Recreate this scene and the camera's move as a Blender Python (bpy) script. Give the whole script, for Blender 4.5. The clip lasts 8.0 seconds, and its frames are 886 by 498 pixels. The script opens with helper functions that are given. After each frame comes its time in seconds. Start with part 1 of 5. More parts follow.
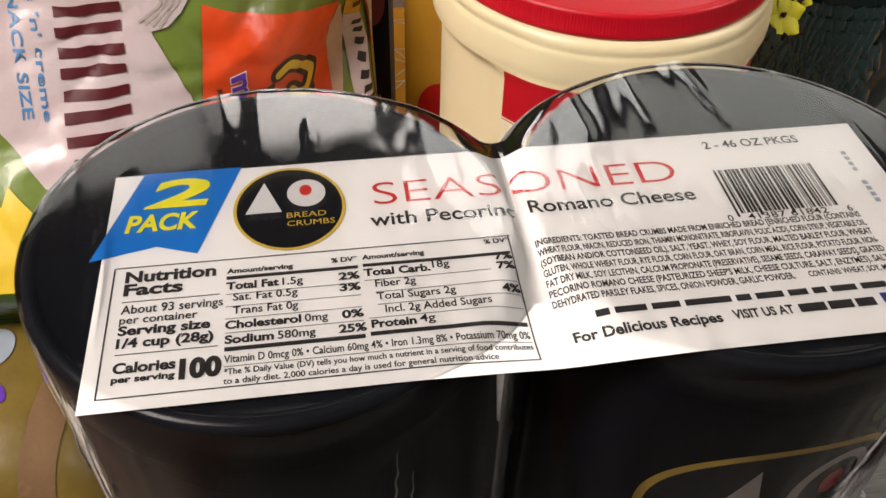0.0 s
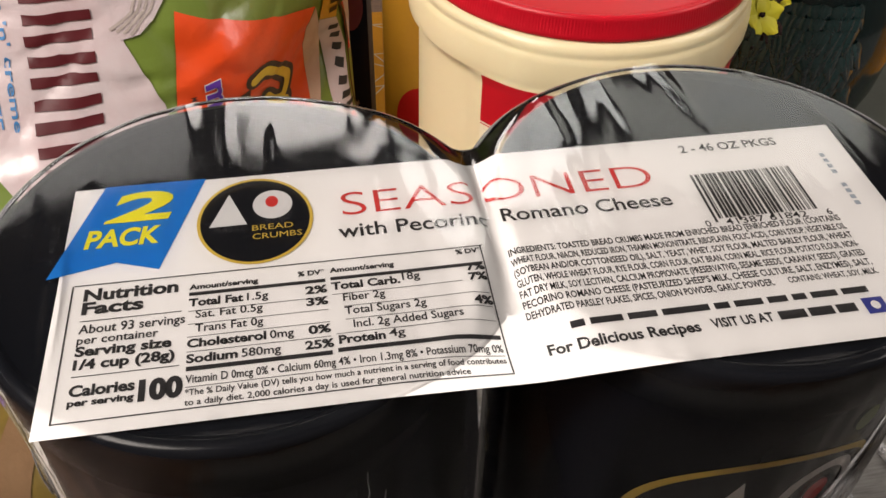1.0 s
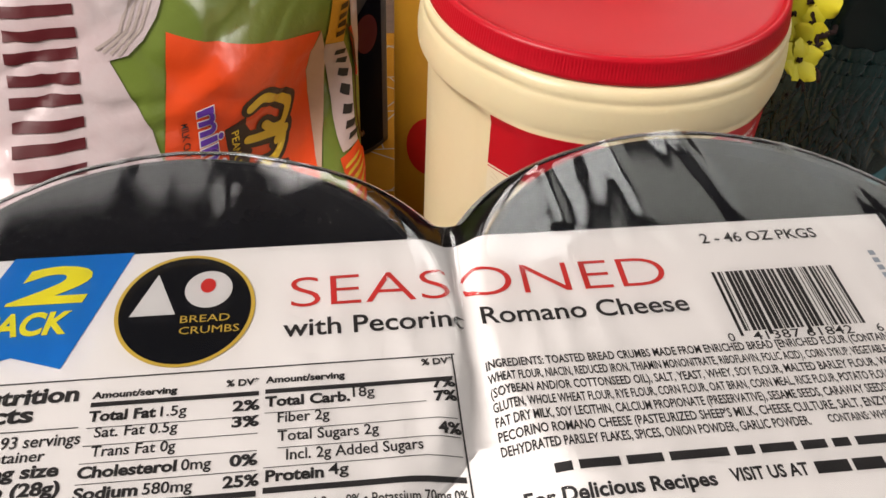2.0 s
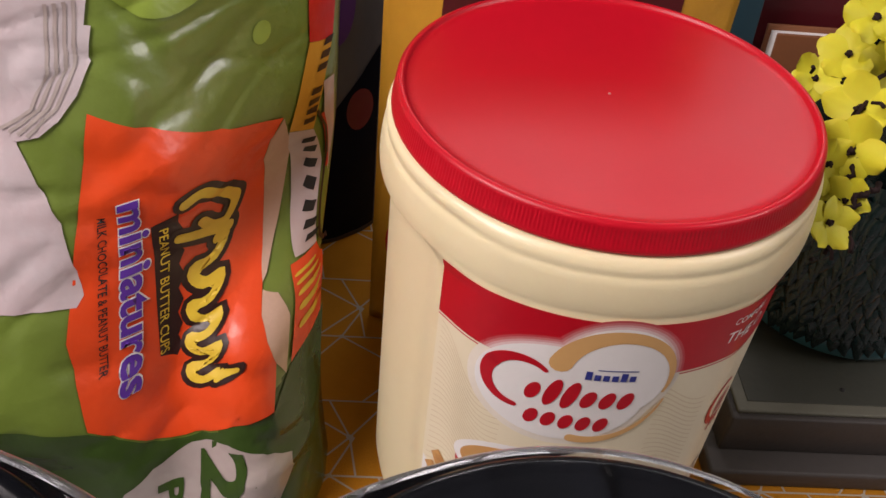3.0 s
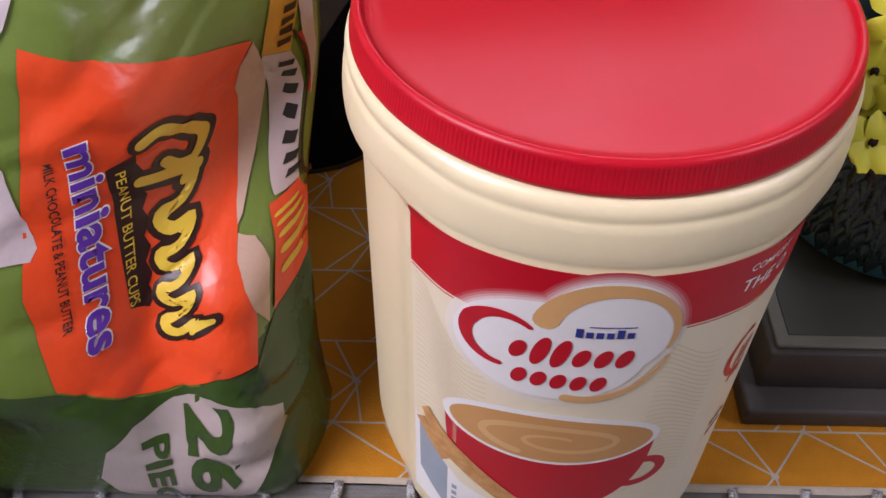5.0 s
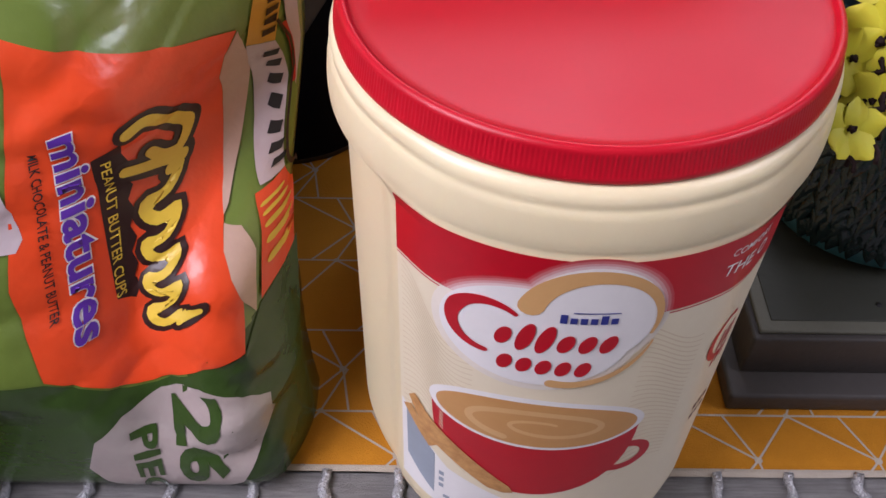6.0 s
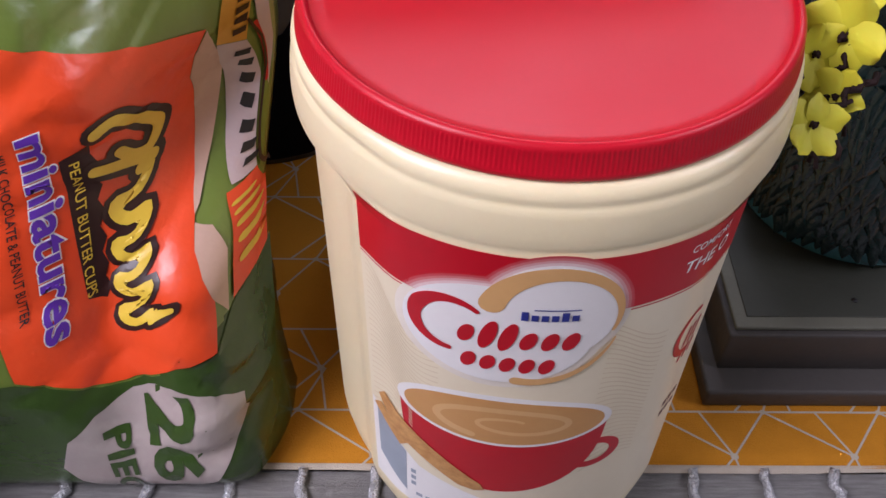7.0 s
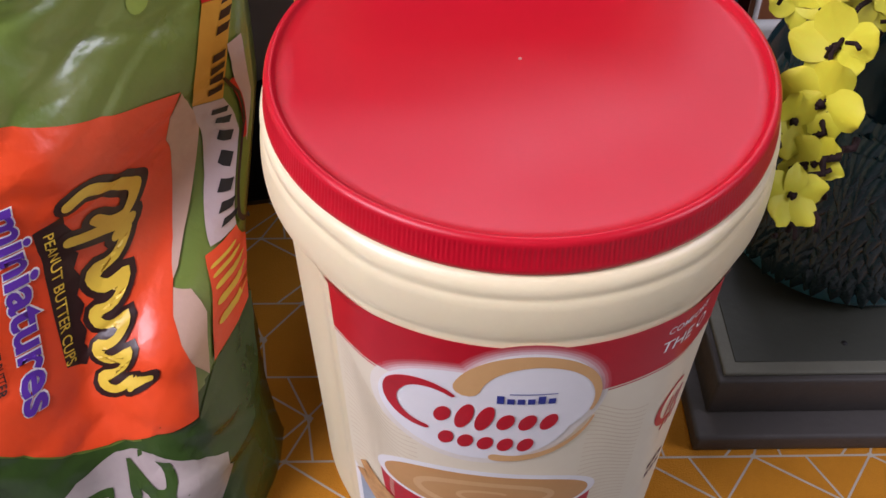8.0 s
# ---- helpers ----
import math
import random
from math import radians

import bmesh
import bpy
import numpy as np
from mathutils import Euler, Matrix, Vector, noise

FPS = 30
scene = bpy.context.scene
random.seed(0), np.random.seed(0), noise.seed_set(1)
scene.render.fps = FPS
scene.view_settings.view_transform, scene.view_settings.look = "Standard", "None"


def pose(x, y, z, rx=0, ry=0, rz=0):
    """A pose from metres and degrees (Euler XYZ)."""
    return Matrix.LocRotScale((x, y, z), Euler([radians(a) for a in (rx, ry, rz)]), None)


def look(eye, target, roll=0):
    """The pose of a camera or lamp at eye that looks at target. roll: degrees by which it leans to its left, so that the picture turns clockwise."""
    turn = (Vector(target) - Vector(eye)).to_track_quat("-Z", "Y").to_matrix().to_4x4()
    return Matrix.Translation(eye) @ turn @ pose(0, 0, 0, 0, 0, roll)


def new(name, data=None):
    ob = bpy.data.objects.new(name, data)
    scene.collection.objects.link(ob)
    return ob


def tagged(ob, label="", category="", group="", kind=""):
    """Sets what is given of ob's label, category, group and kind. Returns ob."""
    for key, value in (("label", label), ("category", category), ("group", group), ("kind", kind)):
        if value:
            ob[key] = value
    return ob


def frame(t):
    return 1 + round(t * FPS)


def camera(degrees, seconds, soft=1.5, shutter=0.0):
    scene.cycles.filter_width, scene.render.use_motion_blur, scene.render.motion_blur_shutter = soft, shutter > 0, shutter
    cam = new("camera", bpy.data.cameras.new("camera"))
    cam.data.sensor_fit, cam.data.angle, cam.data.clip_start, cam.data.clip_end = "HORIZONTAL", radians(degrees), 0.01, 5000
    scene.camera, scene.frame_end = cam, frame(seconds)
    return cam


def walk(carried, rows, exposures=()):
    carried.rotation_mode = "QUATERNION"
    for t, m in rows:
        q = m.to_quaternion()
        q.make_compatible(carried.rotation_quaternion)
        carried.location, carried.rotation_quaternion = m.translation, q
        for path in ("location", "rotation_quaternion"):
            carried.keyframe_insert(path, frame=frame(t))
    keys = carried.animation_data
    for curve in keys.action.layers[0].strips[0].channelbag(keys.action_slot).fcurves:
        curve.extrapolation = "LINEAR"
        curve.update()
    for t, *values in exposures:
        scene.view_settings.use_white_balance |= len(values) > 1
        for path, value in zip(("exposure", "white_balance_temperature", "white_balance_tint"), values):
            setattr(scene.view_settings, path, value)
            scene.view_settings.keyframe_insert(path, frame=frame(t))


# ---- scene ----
cam = camera(51.95, 8.0, shutter=0.0)
PATH = [
    (0, -0.1446, -0.4073, 0.4310, 45.93, -1.19, -8.34),
    (0.5, -0.1435, -0.4054, 0.4297, 45.90, -1.14, -8.69),
    (1, -0.1404, -0.4029, 0.4284, 46.17, -1.10, -9.54),
    (1.2, -0.1375, -0.3987, 0.4337, 46.47, -0.45, -9.70),
    (2.3, -0.1171, -0.3488, 0.4077, 47.46, -3.33, -5.23),
    (2.5, -0.1088, -0.3309, 0.4034, 48.26, -4.41, -4.30),
    (3, -0.0823, -0.2928, 0.4107, 48.50, -4.95, -0.85),
    (3.5, -0.0650, -0.2517, 0.4183, 45.14, -2.35, 2.31),
    (4, -0.0507, -0.2194, 0.4107, 42.66, -1.10, 2.51),
    (4.5, -0.0448, -0.2419, 0.4090, 43.00, -0.70, 1.82),
    (5, -0.0491, -0.2536, 0.3927, 42.43, -0.73, 0.96),
    (6.5, -0.0474, -0.2557, 0.3942, 41.79, -1.10, -0.02),
    (7, -0.0367, -0.2560, 0.3941, 41.75, -0.85, -0.15),
    (7.5, -0.0340, -0.2577, 0.3958, 41.75, -0.47, -0.53),
    (8, -0.0275, -0.2337, 0.4090, 41.46, -0.04, -0.78),
]
walk(cam, [(t, pose(*p)) for t, *p in PATH], [(0, -0.36, 6850, 14), (1.2, -0.36, 6850, 14), (2.5, -0.28, 6650, 16), (3.0, -0.46, 6550, 22), (3.5, -0.46, 6000, 22), (4.0, -0.42, 5930, 24), (5.0, -0.31, 5760, 26), (8, -0.26, 5650, 26)])

# ---- world and lights ----
world = bpy.data.worlds.new("sky")
scene.world = world
world.use_nodes = True
wn = world.node_tree.nodes
sky = wn.new("ShaderNodeTexSky")
sky.sky_type, sky.sun_disc = "NISHITA", False
sky.sun_elevation, sky.sun_rotation = radians(40), radians(200)
wn["Background"].inputs["Strength"].default_value = 0.12
world.node_tree.links.new(sky.outputs[0], wn["Background"].inputs["Color"])


def window_light(name, m, w, h, watts, colour):
    d = bpy.data.lights.new(name, "AREA")
    d.shape, d.size, d.size_y, d.energy, d.color = "RECTANGLE", w, h, watts, colour
    ob = new(name, d)
    ob.matrix_world = m
    return ob


window_light("window_light_left", look((-1.24, -0.68, 1.66), (-0.05, -0.2, 0.2)), 0.9, 1.0, 60, (1.0, 0.94, 0.88))
# unseen fill lamp, added to brighten fronts and right sides
window_light("added_fill_right", look((1.80, -0.55, 1.62), (0, -0.2, 0.2)), 0.75, 0.9, 22, (1.0, 0.97, 0.92))
window_light("window_light_far", look((-0.13, 1.46, 1.22), (-0.13, 0.0, 1.22)), 0.33, 0.62, 8.5, (1.0, 0.98, 0.95))
window_light("window_light_far_right", look((1.05, 1.46, 1.45), (1.05, 0, 1.45)), 0.80, 0.84, 6.5, (0.96, 1.0, 0.92))
# added lamp, unseen: gives the near half of the red lid its sheen
window_light("added_sheen_light", look((0.325, 1.46, 1.65), (0.325, 0, 1.65)), 0.42, 0.46, 6.0, (0.96, 1.0, 0.97))
window_light("window_light_far_left", look((-0.83, 1.46, 1.30), (-0.83, 0, 1.30)), 0.78, 0.62, 5.0, (1.0, 1.0, 0.97))

# ---- materials ----


def material(name, colour, rough=0.5, metal=0.0, second=None, scale=40.0, mix=0.3, bump=0.0, bump_scale=200.0, coat=0.0, spread=1.0, spec=0.5, sss=0.0):
    """A surface with colour change at two sizes and fine relief."""
    m = bpy.data.materials.new(name)
    m.use_nodes = True
    n, l = m.node_tree.nodes, m.node_tree.links
    b = n["Principled BSDF"]
    b.inputs["Roughness"].default_value, b.inputs["Metallic"].default_value = rough, metal
    b.inputs["Coat Weight"].default_value, b.inputs["Coat Roughness"].default_value = coat, 0.08
    b.inputs["Specular IOR Level"].default_value = spec
    if sss:
        b.inputs["Subsurface Weight"].default_value = sss
        b.inputs["Subsurface Radius"].default_value = (0.004, 0.003, 0.002)
    co = n.new("ShaderNodeTexCoord")
    mp = n.new("ShaderNodeMapping")
    mp.inputs["Scale"].default_value = (1, spread, 1)
    l.new(co.outputs["Object"], mp.inputs["Vector"])
    t1, t2 = n.new("ShaderNodeTexNoise"), n.new("ShaderNodeTexNoise")
    t1.inputs["Scale"].default_value, t2.inputs["Scale"].default_value = scale, scale * 9
    t1.inputs["Detail"].default_value = 5
    add = n.new("ShaderNodeMath")
    add.operation = "MULTIPLY_ADD"
    add.inputs[1].default_value = 0.35
    l.new(mp.outputs[0], t1.inputs["Vector"]), l.new(mp.outputs[0], t2.inputs["Vector"])
    l.new(t2.outputs["Fac"], add.inputs[0]), l.new(t1.outputs["Fac"], add.inputs[2])
    ramp = n.new("ShaderNodeMapRange")
    ramp.inputs["From Min"].default_value, ramp.inputs["From Max"].default_value = 0.45, 0.9
    ramp.inputs["To Max"].default_value = mix
    l.new(add.outputs[0], ramp.inputs["Value"])
    mx = n.new("ShaderNodeMix")
    mx.data_type = "RGBA"
    mx.inputs["A"].default_value = (*colour, 1)
    mx.inputs["B"].default_value = (*(second or [c * 0.6 for c in colour]), 1)
    l.new(ramp.outputs[0], mx.inputs["Factor"]), l.new(mx.outputs["Result"], b.inputs["Base Color"])
    rr = n.new("ShaderNodeMapRange")
    rr.inputs["To Min"].default_value, rr.inputs["To Max"].default_value = max(rough - 0.06, 0.02), min(rough + 0.1, 1)
    l.new(t1.outputs["Fac"], rr.inputs["Value"]), l.new(rr.outputs[0], b.inputs["Roughness"])
    if bump:
        t3, bp = n.new("ShaderNodeTexNoise"), n.new("ShaderNodeBump")
        t3.inputs["Scale"].default_value, t3.inputs["Detail"].default_value = bump_scale, 4
        bp.inputs["Strength"].default_value, bp.inputs["Distance"].default_value = bump, 0.002
        l.new(mp.outputs[0], t3.inputs["Vector"]), l.new(t3.outputs["Fac"], bp.inputs["Height"]), l.new(bp.outputs[0], b.inputs["Normal"])
    return m


M = {}
M["lid_red"] = material("red_plastic", (0.50, 0.005, 0.016), 0.34, second=(0.46, 0.0045, 0.015), mix=0.3, scale=30, bump=0.006, bump_scale=300, spec=0.36)
M["cream"] = material("cream_plastic", (0.80, 0.70, 0.445), 0.33, second=(0.75, 0.64, 0.385), mix=0.4, scale=20, bump=0.03, bump_scale=300, sss=0.15)
M["label_cream"] = material("cream_label", (0.84, 0.76, 0.55), 0.3, second=(0.75, 0.64, 0.43), mix=0.35, scale=25, spread=0.2)
M["band_red"] = material("red_print", (0.52, 0.006, 0.016), 0.3, second=(0.45, 0.005, 0.012), mix=0.3)
M["print_white"] = material("white_print", (0.87, 0.85, 0.82), 0.35, second=(0.76, 0.74, 0.72), mix=0.3)
M["glow_cream"] = material("pale_cream_print", (0.87, 0.80, 0.68), 0.32)
for k_, c_ in enumerate(((0.58, 0.07, 0.08), (0.64, 0.19, 0.19), (0.72, 0.38, 0.37), (0.80, 0.60, 0.58))):
    M["glow_%d" % k_] = material("rosy_print_%d" % k_, c_, 0.32)
M["print_tan"] = material("tan_print", (0.72, 0.42, 0.16), 0.35, second=(0.62, 0.34, 0.12), mix=0.4)
M["print_coffee"] = material("coffee_print", (0.62, 0.33, 0.11), 0.32, second=(0.55, 0.26, 0.07), mix=0.4)
M["print_foam"] = material("foam_print", (0.72, 0.46, 0.20), 0.32, second=(0.64, 0.37, 0.14), mix=0.5)
M["print_blue"] = material("blue_print", (0.03, 0.04, 0.26), 0.35)
M["print_grey"] = material("grey_print", (0.33, 0.38, 0.44), 0.35)
M["biscuit"] = material("biscuit_print", (0.66, 0.36, 0.12), 0.4, second=(0.36, 0.15, 0.04), mix=0.7, scale=260)
M["grain_line"] = material("grain_print", (0.76, 0.645, 0.43), 0.35)
M["black_lid"] = material("black_plastic", (0.007, 0.008, 0.011), 0.2, second=(0.010, 0.011, 0.014), mix=0.4, scale=60, spec=0.2)
M["black_can"] = material("black_can_print", (0.004, 0.0045, 0.007), 0.2, second=(0.006, 0.006, 0.010), mix=0.4, scale=30, spec=0.03)
M["paper"] = material("paper_label", (0.86, 0.85, 0.84), 0.5, second=(0.72, 0.71, 0.70), mix=0.25, scale=35, bump=0.1, bump_scale=120)
M["ink"] = material("black_ink", (0.015, 0.014, 0.015), 0.45)
M["ink_red"] = material("red_ink", (0.60, 0.025, 0.02), 0.45)
M["tag_blue"] = material("blue_tag_print", (0.0, 0.17, 0.58), 0.4, second=(0.0, 0.14, 0.5), mix=0.3)
M["tag_yellow"] = material("yellow_print", (0.86, 0.78, 0.03), 0.4)
M["gold"] = material("gold_print", (0.66, 0.46, 0.07), 0.35, second=(0.52, 0.35, 0.05), mix=0.5, scale=120)
M["silver_print"] = material("silver_print", (0.72, 0.72, 0.72), 0.35)
M["bag_green"] = material("green_foil", (0.14, 0.205, 0.030), 0.28, second=(0.175, 0.245, 0.05), mix=0.45, scale=22, bump=0.7, bump_scale=42, coat=0.5)
M["bag_light"] = material("light_green_print", (0.27, 0.38, 0.05), 0.28, second=(0.20, 0.30, 0.05), mix=0.5, scale=22, bump=0.7, bump_scale=42, coat=0.5)
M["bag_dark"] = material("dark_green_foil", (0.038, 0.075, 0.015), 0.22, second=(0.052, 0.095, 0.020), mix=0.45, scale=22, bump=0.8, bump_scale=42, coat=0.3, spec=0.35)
M["bag_round"] = material("pale_foil_print", (0.44, 0.39, 0.355), 0.3, second=(0.40, 0.29, 0.28), mix=0.6, scale=30, bump=0.7, bump_scale=42, coat=0.5)
M["bag_orange"] = material("orange_foil", (0.82, 0.070, 0.010), 0.32, second=(0.74, 0.085, 0.02), mix=0.5, scale=22, bump=0.7, bump_scale=42, coat=0.2)
M["bag_white"] = material("white_foil", (0.56, 0.50, 0.51), 0.3, second=(0.54, 0.38, 0.39), mix=0.7, scale=18, bump=0.7, bump_scale=42, coat=0.5)
M["bag_beige"] = material("beige_foil_print", (0.60, 0.42, 0.33), 0.32, second=(0.48, 0.32, 0.24), mix=0.5, scale=40, bump=0.3, bump_scale=70)
M["bag_yellow"] = material("amber_foil_print", (0.62, 0.32, 0.03), 0.32, second=(0.50, 0.24, 0.03), mix=0.4, bump=0.3, bump_scale=70)
M["bag_red"] = material("red_foil_print", (0.56, 0.012, 0.012), 0.32, bump=0.3, bump_scale=70)
M["maroon"] = material("maroon_print", (0.09, 0.008, 0.012), 0.35)
M["brown_print"] = material("dark_brown_print", (0.035, 0.012, 0.01), 0.35)
M["logo_yellow"] = material("logo_yellow_print", (0.78, 0.56, 0.05), 0.33, second=(0.66, 0.42, 0.03), mix=0.5, scale=60)
M["purple"] = material("purple_print", (0.12, 0.035, 0.38), 0.33)
M["blue_text"] = material("blue_text_print", (0.05, 0.22, 0.48), 0.4)
M["runner"] = material("mustard_cloth", (0.53, 0.215, 0.009), 0.85, second=(0.42, 0.17, 0.008), mix=0.5, scale=60, bump=0.5, bump_scale=1400, spec=0.2)
M["runner_white"] = material("white_cloth_print", (0.50, 0.44, 0.36), 0.85, second=(0.42, 0.36, 0.28), mix=0.5, scale=80, bump=0.5, bump_scale=1400, spec=0.2)
M["silver_cloth"] = material("silver_grey_woven_cloth", (0.38, 0.37, 0.355), 0.5, second=(0.22, 0.21, 0.20), mix=0.9, scale=60, bump=0.8, bump_scale=500, spread=12, metal=0.15)
M["tinsel"] = material("silver_tinsel", (0.75, 0.76, 0.78), 0.25, second=(0.35, 0.35, 0.36), mix=0.9, scale=300, bump=1.0, bump_scale=900, metal=0.5)
M["cardboard"] = material("brown_cardboard", (0.20, 0.11, 0.05), 0.8, second=(0.14, 0.08, 0.035), mix=0.5, scale=60, bump=0.2, bump_scale=300)
M["table"] = material("brown_wood", (0.16, 0.075, 0.03), 0.4, second=(0.08, 0.035, 0.015), mix=0.7, scale=14, spread=8, bump=0.15, bump_scale=120)
M["box_grey"] = material("grey_painted_wood", (0.062, 0.055, 0.050), 0.5, second=(0.046, 0.041, 0.037), mix=0.5, scale=30, bump=0.12, bump_scale=220)
M["box_top"] = material("green_grey_painted_wood", (0.046, 0.049, 0.036), 0.5, second=(0.035, 0.038, 0.028), mix=0.5, scale=25, bump=0.12, bump_scale=220)
M["box_edge"] = material("worn_pale_edge", (0.14, 0.14, 0.105), 0.5, second=(0.11, 0.11, 0.085), mix=0.6, scale=60, bump=0.12, bump_scale=220)
M["petal"] = material("yellow_silk_petal", (0.56, 0.54, 0.020), 0.6, second=(0.60, 0.47, 0.012), mix=0.6, scale=60, bump=0.08, bump_scale=200, sss=0.25)
M["stem"] = material("dark_brown_stem", (0.022, 0.009, 0.008), 0.7, second=(0.010, 0.005, 0.005), mix=0.6, scale=200, bump=0.5, bump_scale=400, spec=0.2)
M["wall_pale"] = material("pale_wall_paint", (0.78, 0.76, 0.72), 0.8, second=(0.70, 0.68, 0.64), mix=0.4, scale=4, bump=0.1, bump_scale=80)
# unseen walls and ceiling, darkened to cut bounce light and deepen the gaps
M["wall_paint"] = material("warm_wall_paint", (0.17, 0.145, 0.125), 0.8, second=(0.14, 0.12, 0.10), mix=0.4, scale=4, bump=0.1, bump_scale=80)
M["ceiling_paint"] = material("ceiling_paint", (0.17, 0.17, 0.18), 0.85, second=(0.15, 0.15, 0.16), mix=0.4, scale=4)
M["floor_wood"] = material("floor_wood", (0.2, 0.11, 0.055), 0.45, second=(0.12, 0.06, 0.03), mix=0.7, scale=6, spread=8)
M["dark_pack"] = material("dark_grey_foil", (0.05, 0.05, 0.055), 0.35, second=(0.036, 0.036, 0.042), mix=0.5, scale=20, bump=0.35, bump_scale=60)
M["deep_purple"] = material("deep_purple_print", (0.05, 0.01, 0.11), 0.35)
M["teal_cover"] = material("dark_teal_cover", (0.015, 0.05, 0.07), 0.4)
M["rust_cover"] = material("rust_brown_cover", (0.22, 0.08, 0.03), 0.45)
M["tray_white"] = material("white_enamel", (0.62, 0.62, 0.6), 0.35)


def film_material(name, strength, squeeze, ior=1.38, rough=0.08, haze_gleam=0.0):
    m = bpy.data.materials.new(name)
    m.use_nodes = True
    n, l = m.node_tree.nodes, m.node_tree.links
    n.remove(n["Principled BSDF"])
    tr, gl, mx, fr, k = n.new("ShaderNodeBsdfTransparent"), n.new("ShaderNodeBsdfGlossy"), n.new("ShaderNodeMixShader"), n.new("ShaderNodeFresnel"), n.new("ShaderNodeMath")
    tr.inputs["Color"].default_value = (0.97, 0.97, 0.97, 1)
    gl.inputs["Roughness"].default_value, gl.inputs["Color"].default_value = rough, (1, 1, 1, 1)
    fr.inputs["IOR"].default_value = ior
    k.operation, k.inputs[1].default_value = "MULTIPLY", 1.0
    co, mp, t1, bp = n.new("ShaderNodeTexCoord"), n.new("ShaderNodeMapping"), n.new("ShaderNodeTexNoise"), n.new("ShaderNodeBump")
    mp.inputs["Scale"].default_value = squeeze
    t1.inputs["Scale"].default_value, t1.inputs["Detail"].default_value = 90, 3
    bp.inputs["Strength"].default_value, bp.inputs["Distance"].default_value = strength, 0.002
    l.new(co.outputs["Object"], mp.inputs["Vector"]), l.new(mp.outputs[0], t1.inputs["Vector"])
    l.new(t1.outputs["Fac"], bp.inputs["Height"]), l.new(bp.outputs[0], gl.inputs["Normal"])
    l.new(fr.outputs[0], k.inputs[0]), l.new(k.outputs[0], mx.inputs[0])
    l.new(tr.outputs[0], mx.inputs[1]), l.new(gl.outputs[0], mx.inputs[2])
    # white diffuse share: film haze on the rims, painted gleam on the folds
    if haze_gleam:
        df, m2, rg = n.new("ShaderNodeBsdfDiffuse"), n.new("ShaderNodeMixShader"), n.new("ShaderNodeMapRange")
        df.inputs["Color"].default_value = (0.85, 0.87, 0.9, 1)
        rg.inputs["From Min"].default_value, rg.inputs["From Max"].default_value, rg.inputs["To Max"].default_value = 0.3, 0.7, haze_gleam
        l.new(t1.outputs["Fac"], rg.inputs["Value"]), l.new(rg.outputs[0], m2.inputs[0])
        l.new(mx.outputs[0], m2.inputs[1]), l.new(df.outputs[0], m2.inputs[2])
        mx = m2
    l.new(mx.outputs[0], n["Material Output"].inputs["Surface"])
    return m


def glass_material(name, colour, rough=0.05):
    m = bpy.data.materials.new(name)
    m.use_nodes = True
    b = m.node_tree.nodes["Principled BSDF"]
    b.inputs["Base Color"].default_value = (*colour, 1)
    b.inputs["Transmission Weight"].default_value, b.inputs["Roughness"].default_value, b.inputs["IOR"].default_value = 0.75, rough, 1.45
    return m


M["film"] = film_material("clear_shrink_film", 0.03, (1.6, 0.35, 0.35), 1.36)
M["film_side"] = film_material("wrinkled_shrink_film", 0.35, (1.6, 1.6, 0.5), 1.16)
M["film_edge"] = film_material("gathered_shrink_film", 0.25, (0.5, 0.5, 0.5), 1.75, 0.2, 0.26)
# strong white share imitates bright reflections on the folds
M["film_fold"] = film_material("folded_shrink_film", 0.3, (0.5, 0.5, 0.5), 1.5, 0.16, 0.55)
M["vase_glass"] = glass_material("dark_teal_glass", (0.02, 0.05, 0.052), 0.12)
M["vase_foot"] = material("pale_teal_glass", (0.055, 0.18, 0.205), 0.14, second=(0.025, 0.09, 0.11), mix=0.5, scale=50, coat=0.6)
M["window_pane"] = glass_material("window_pane", (0.95, 0.97, 1.0), 0.0)

# ---- building helpers ----


def thing(name, at, label, category, group="", kind=""):
    ob = new(name)
    ob.location = at
    ob.empty_display_size = 0.02
    return tagged(ob, label, category, group, kind)


def to_mesh(bm, name, smooth=True):
    bmesh.ops.recalc_face_normals(bm, faces=bm.faces)
    me = bpy.data.meshes.new(name)
    bm.to_mesh(me)
    bm.free()
    if smooth:
        for p in me.polygons:
            p.use_smooth = True
    return me


def part(name, bm, mat, parent=None, label="", smooth=True):
    """Links a bmesh, laid out in the place itself, as one mesh under a thing or a part."""
    me = bm if isinstance(bm, bpy.types.Mesh) else to_mesh(bm, name, smooth)
    if not me.materials:
        me.materials.append(M[mat])
    ob = new(name, me)
    if parent is not None:
        ob.parent = parent
        if parent.data is None:
            ob.matrix_parent_inverse = Matrix.Translation(parent.location).inverted()
    return tagged(ob, label)


def grid_faces(bm, rows, close_u=False, close_v=False):
    nv, nu = len(rows), len(rows[0])
    for j in range(nv if close_v else nv - 1):
        for i in range(nu if close_u else nu - 1):
            a, b = rows[j], rows[(j + 1) % nv]
            bm.faces.new((a[i], a[(i + 1) % nu], b[(i + 1) % nu], b[i]))


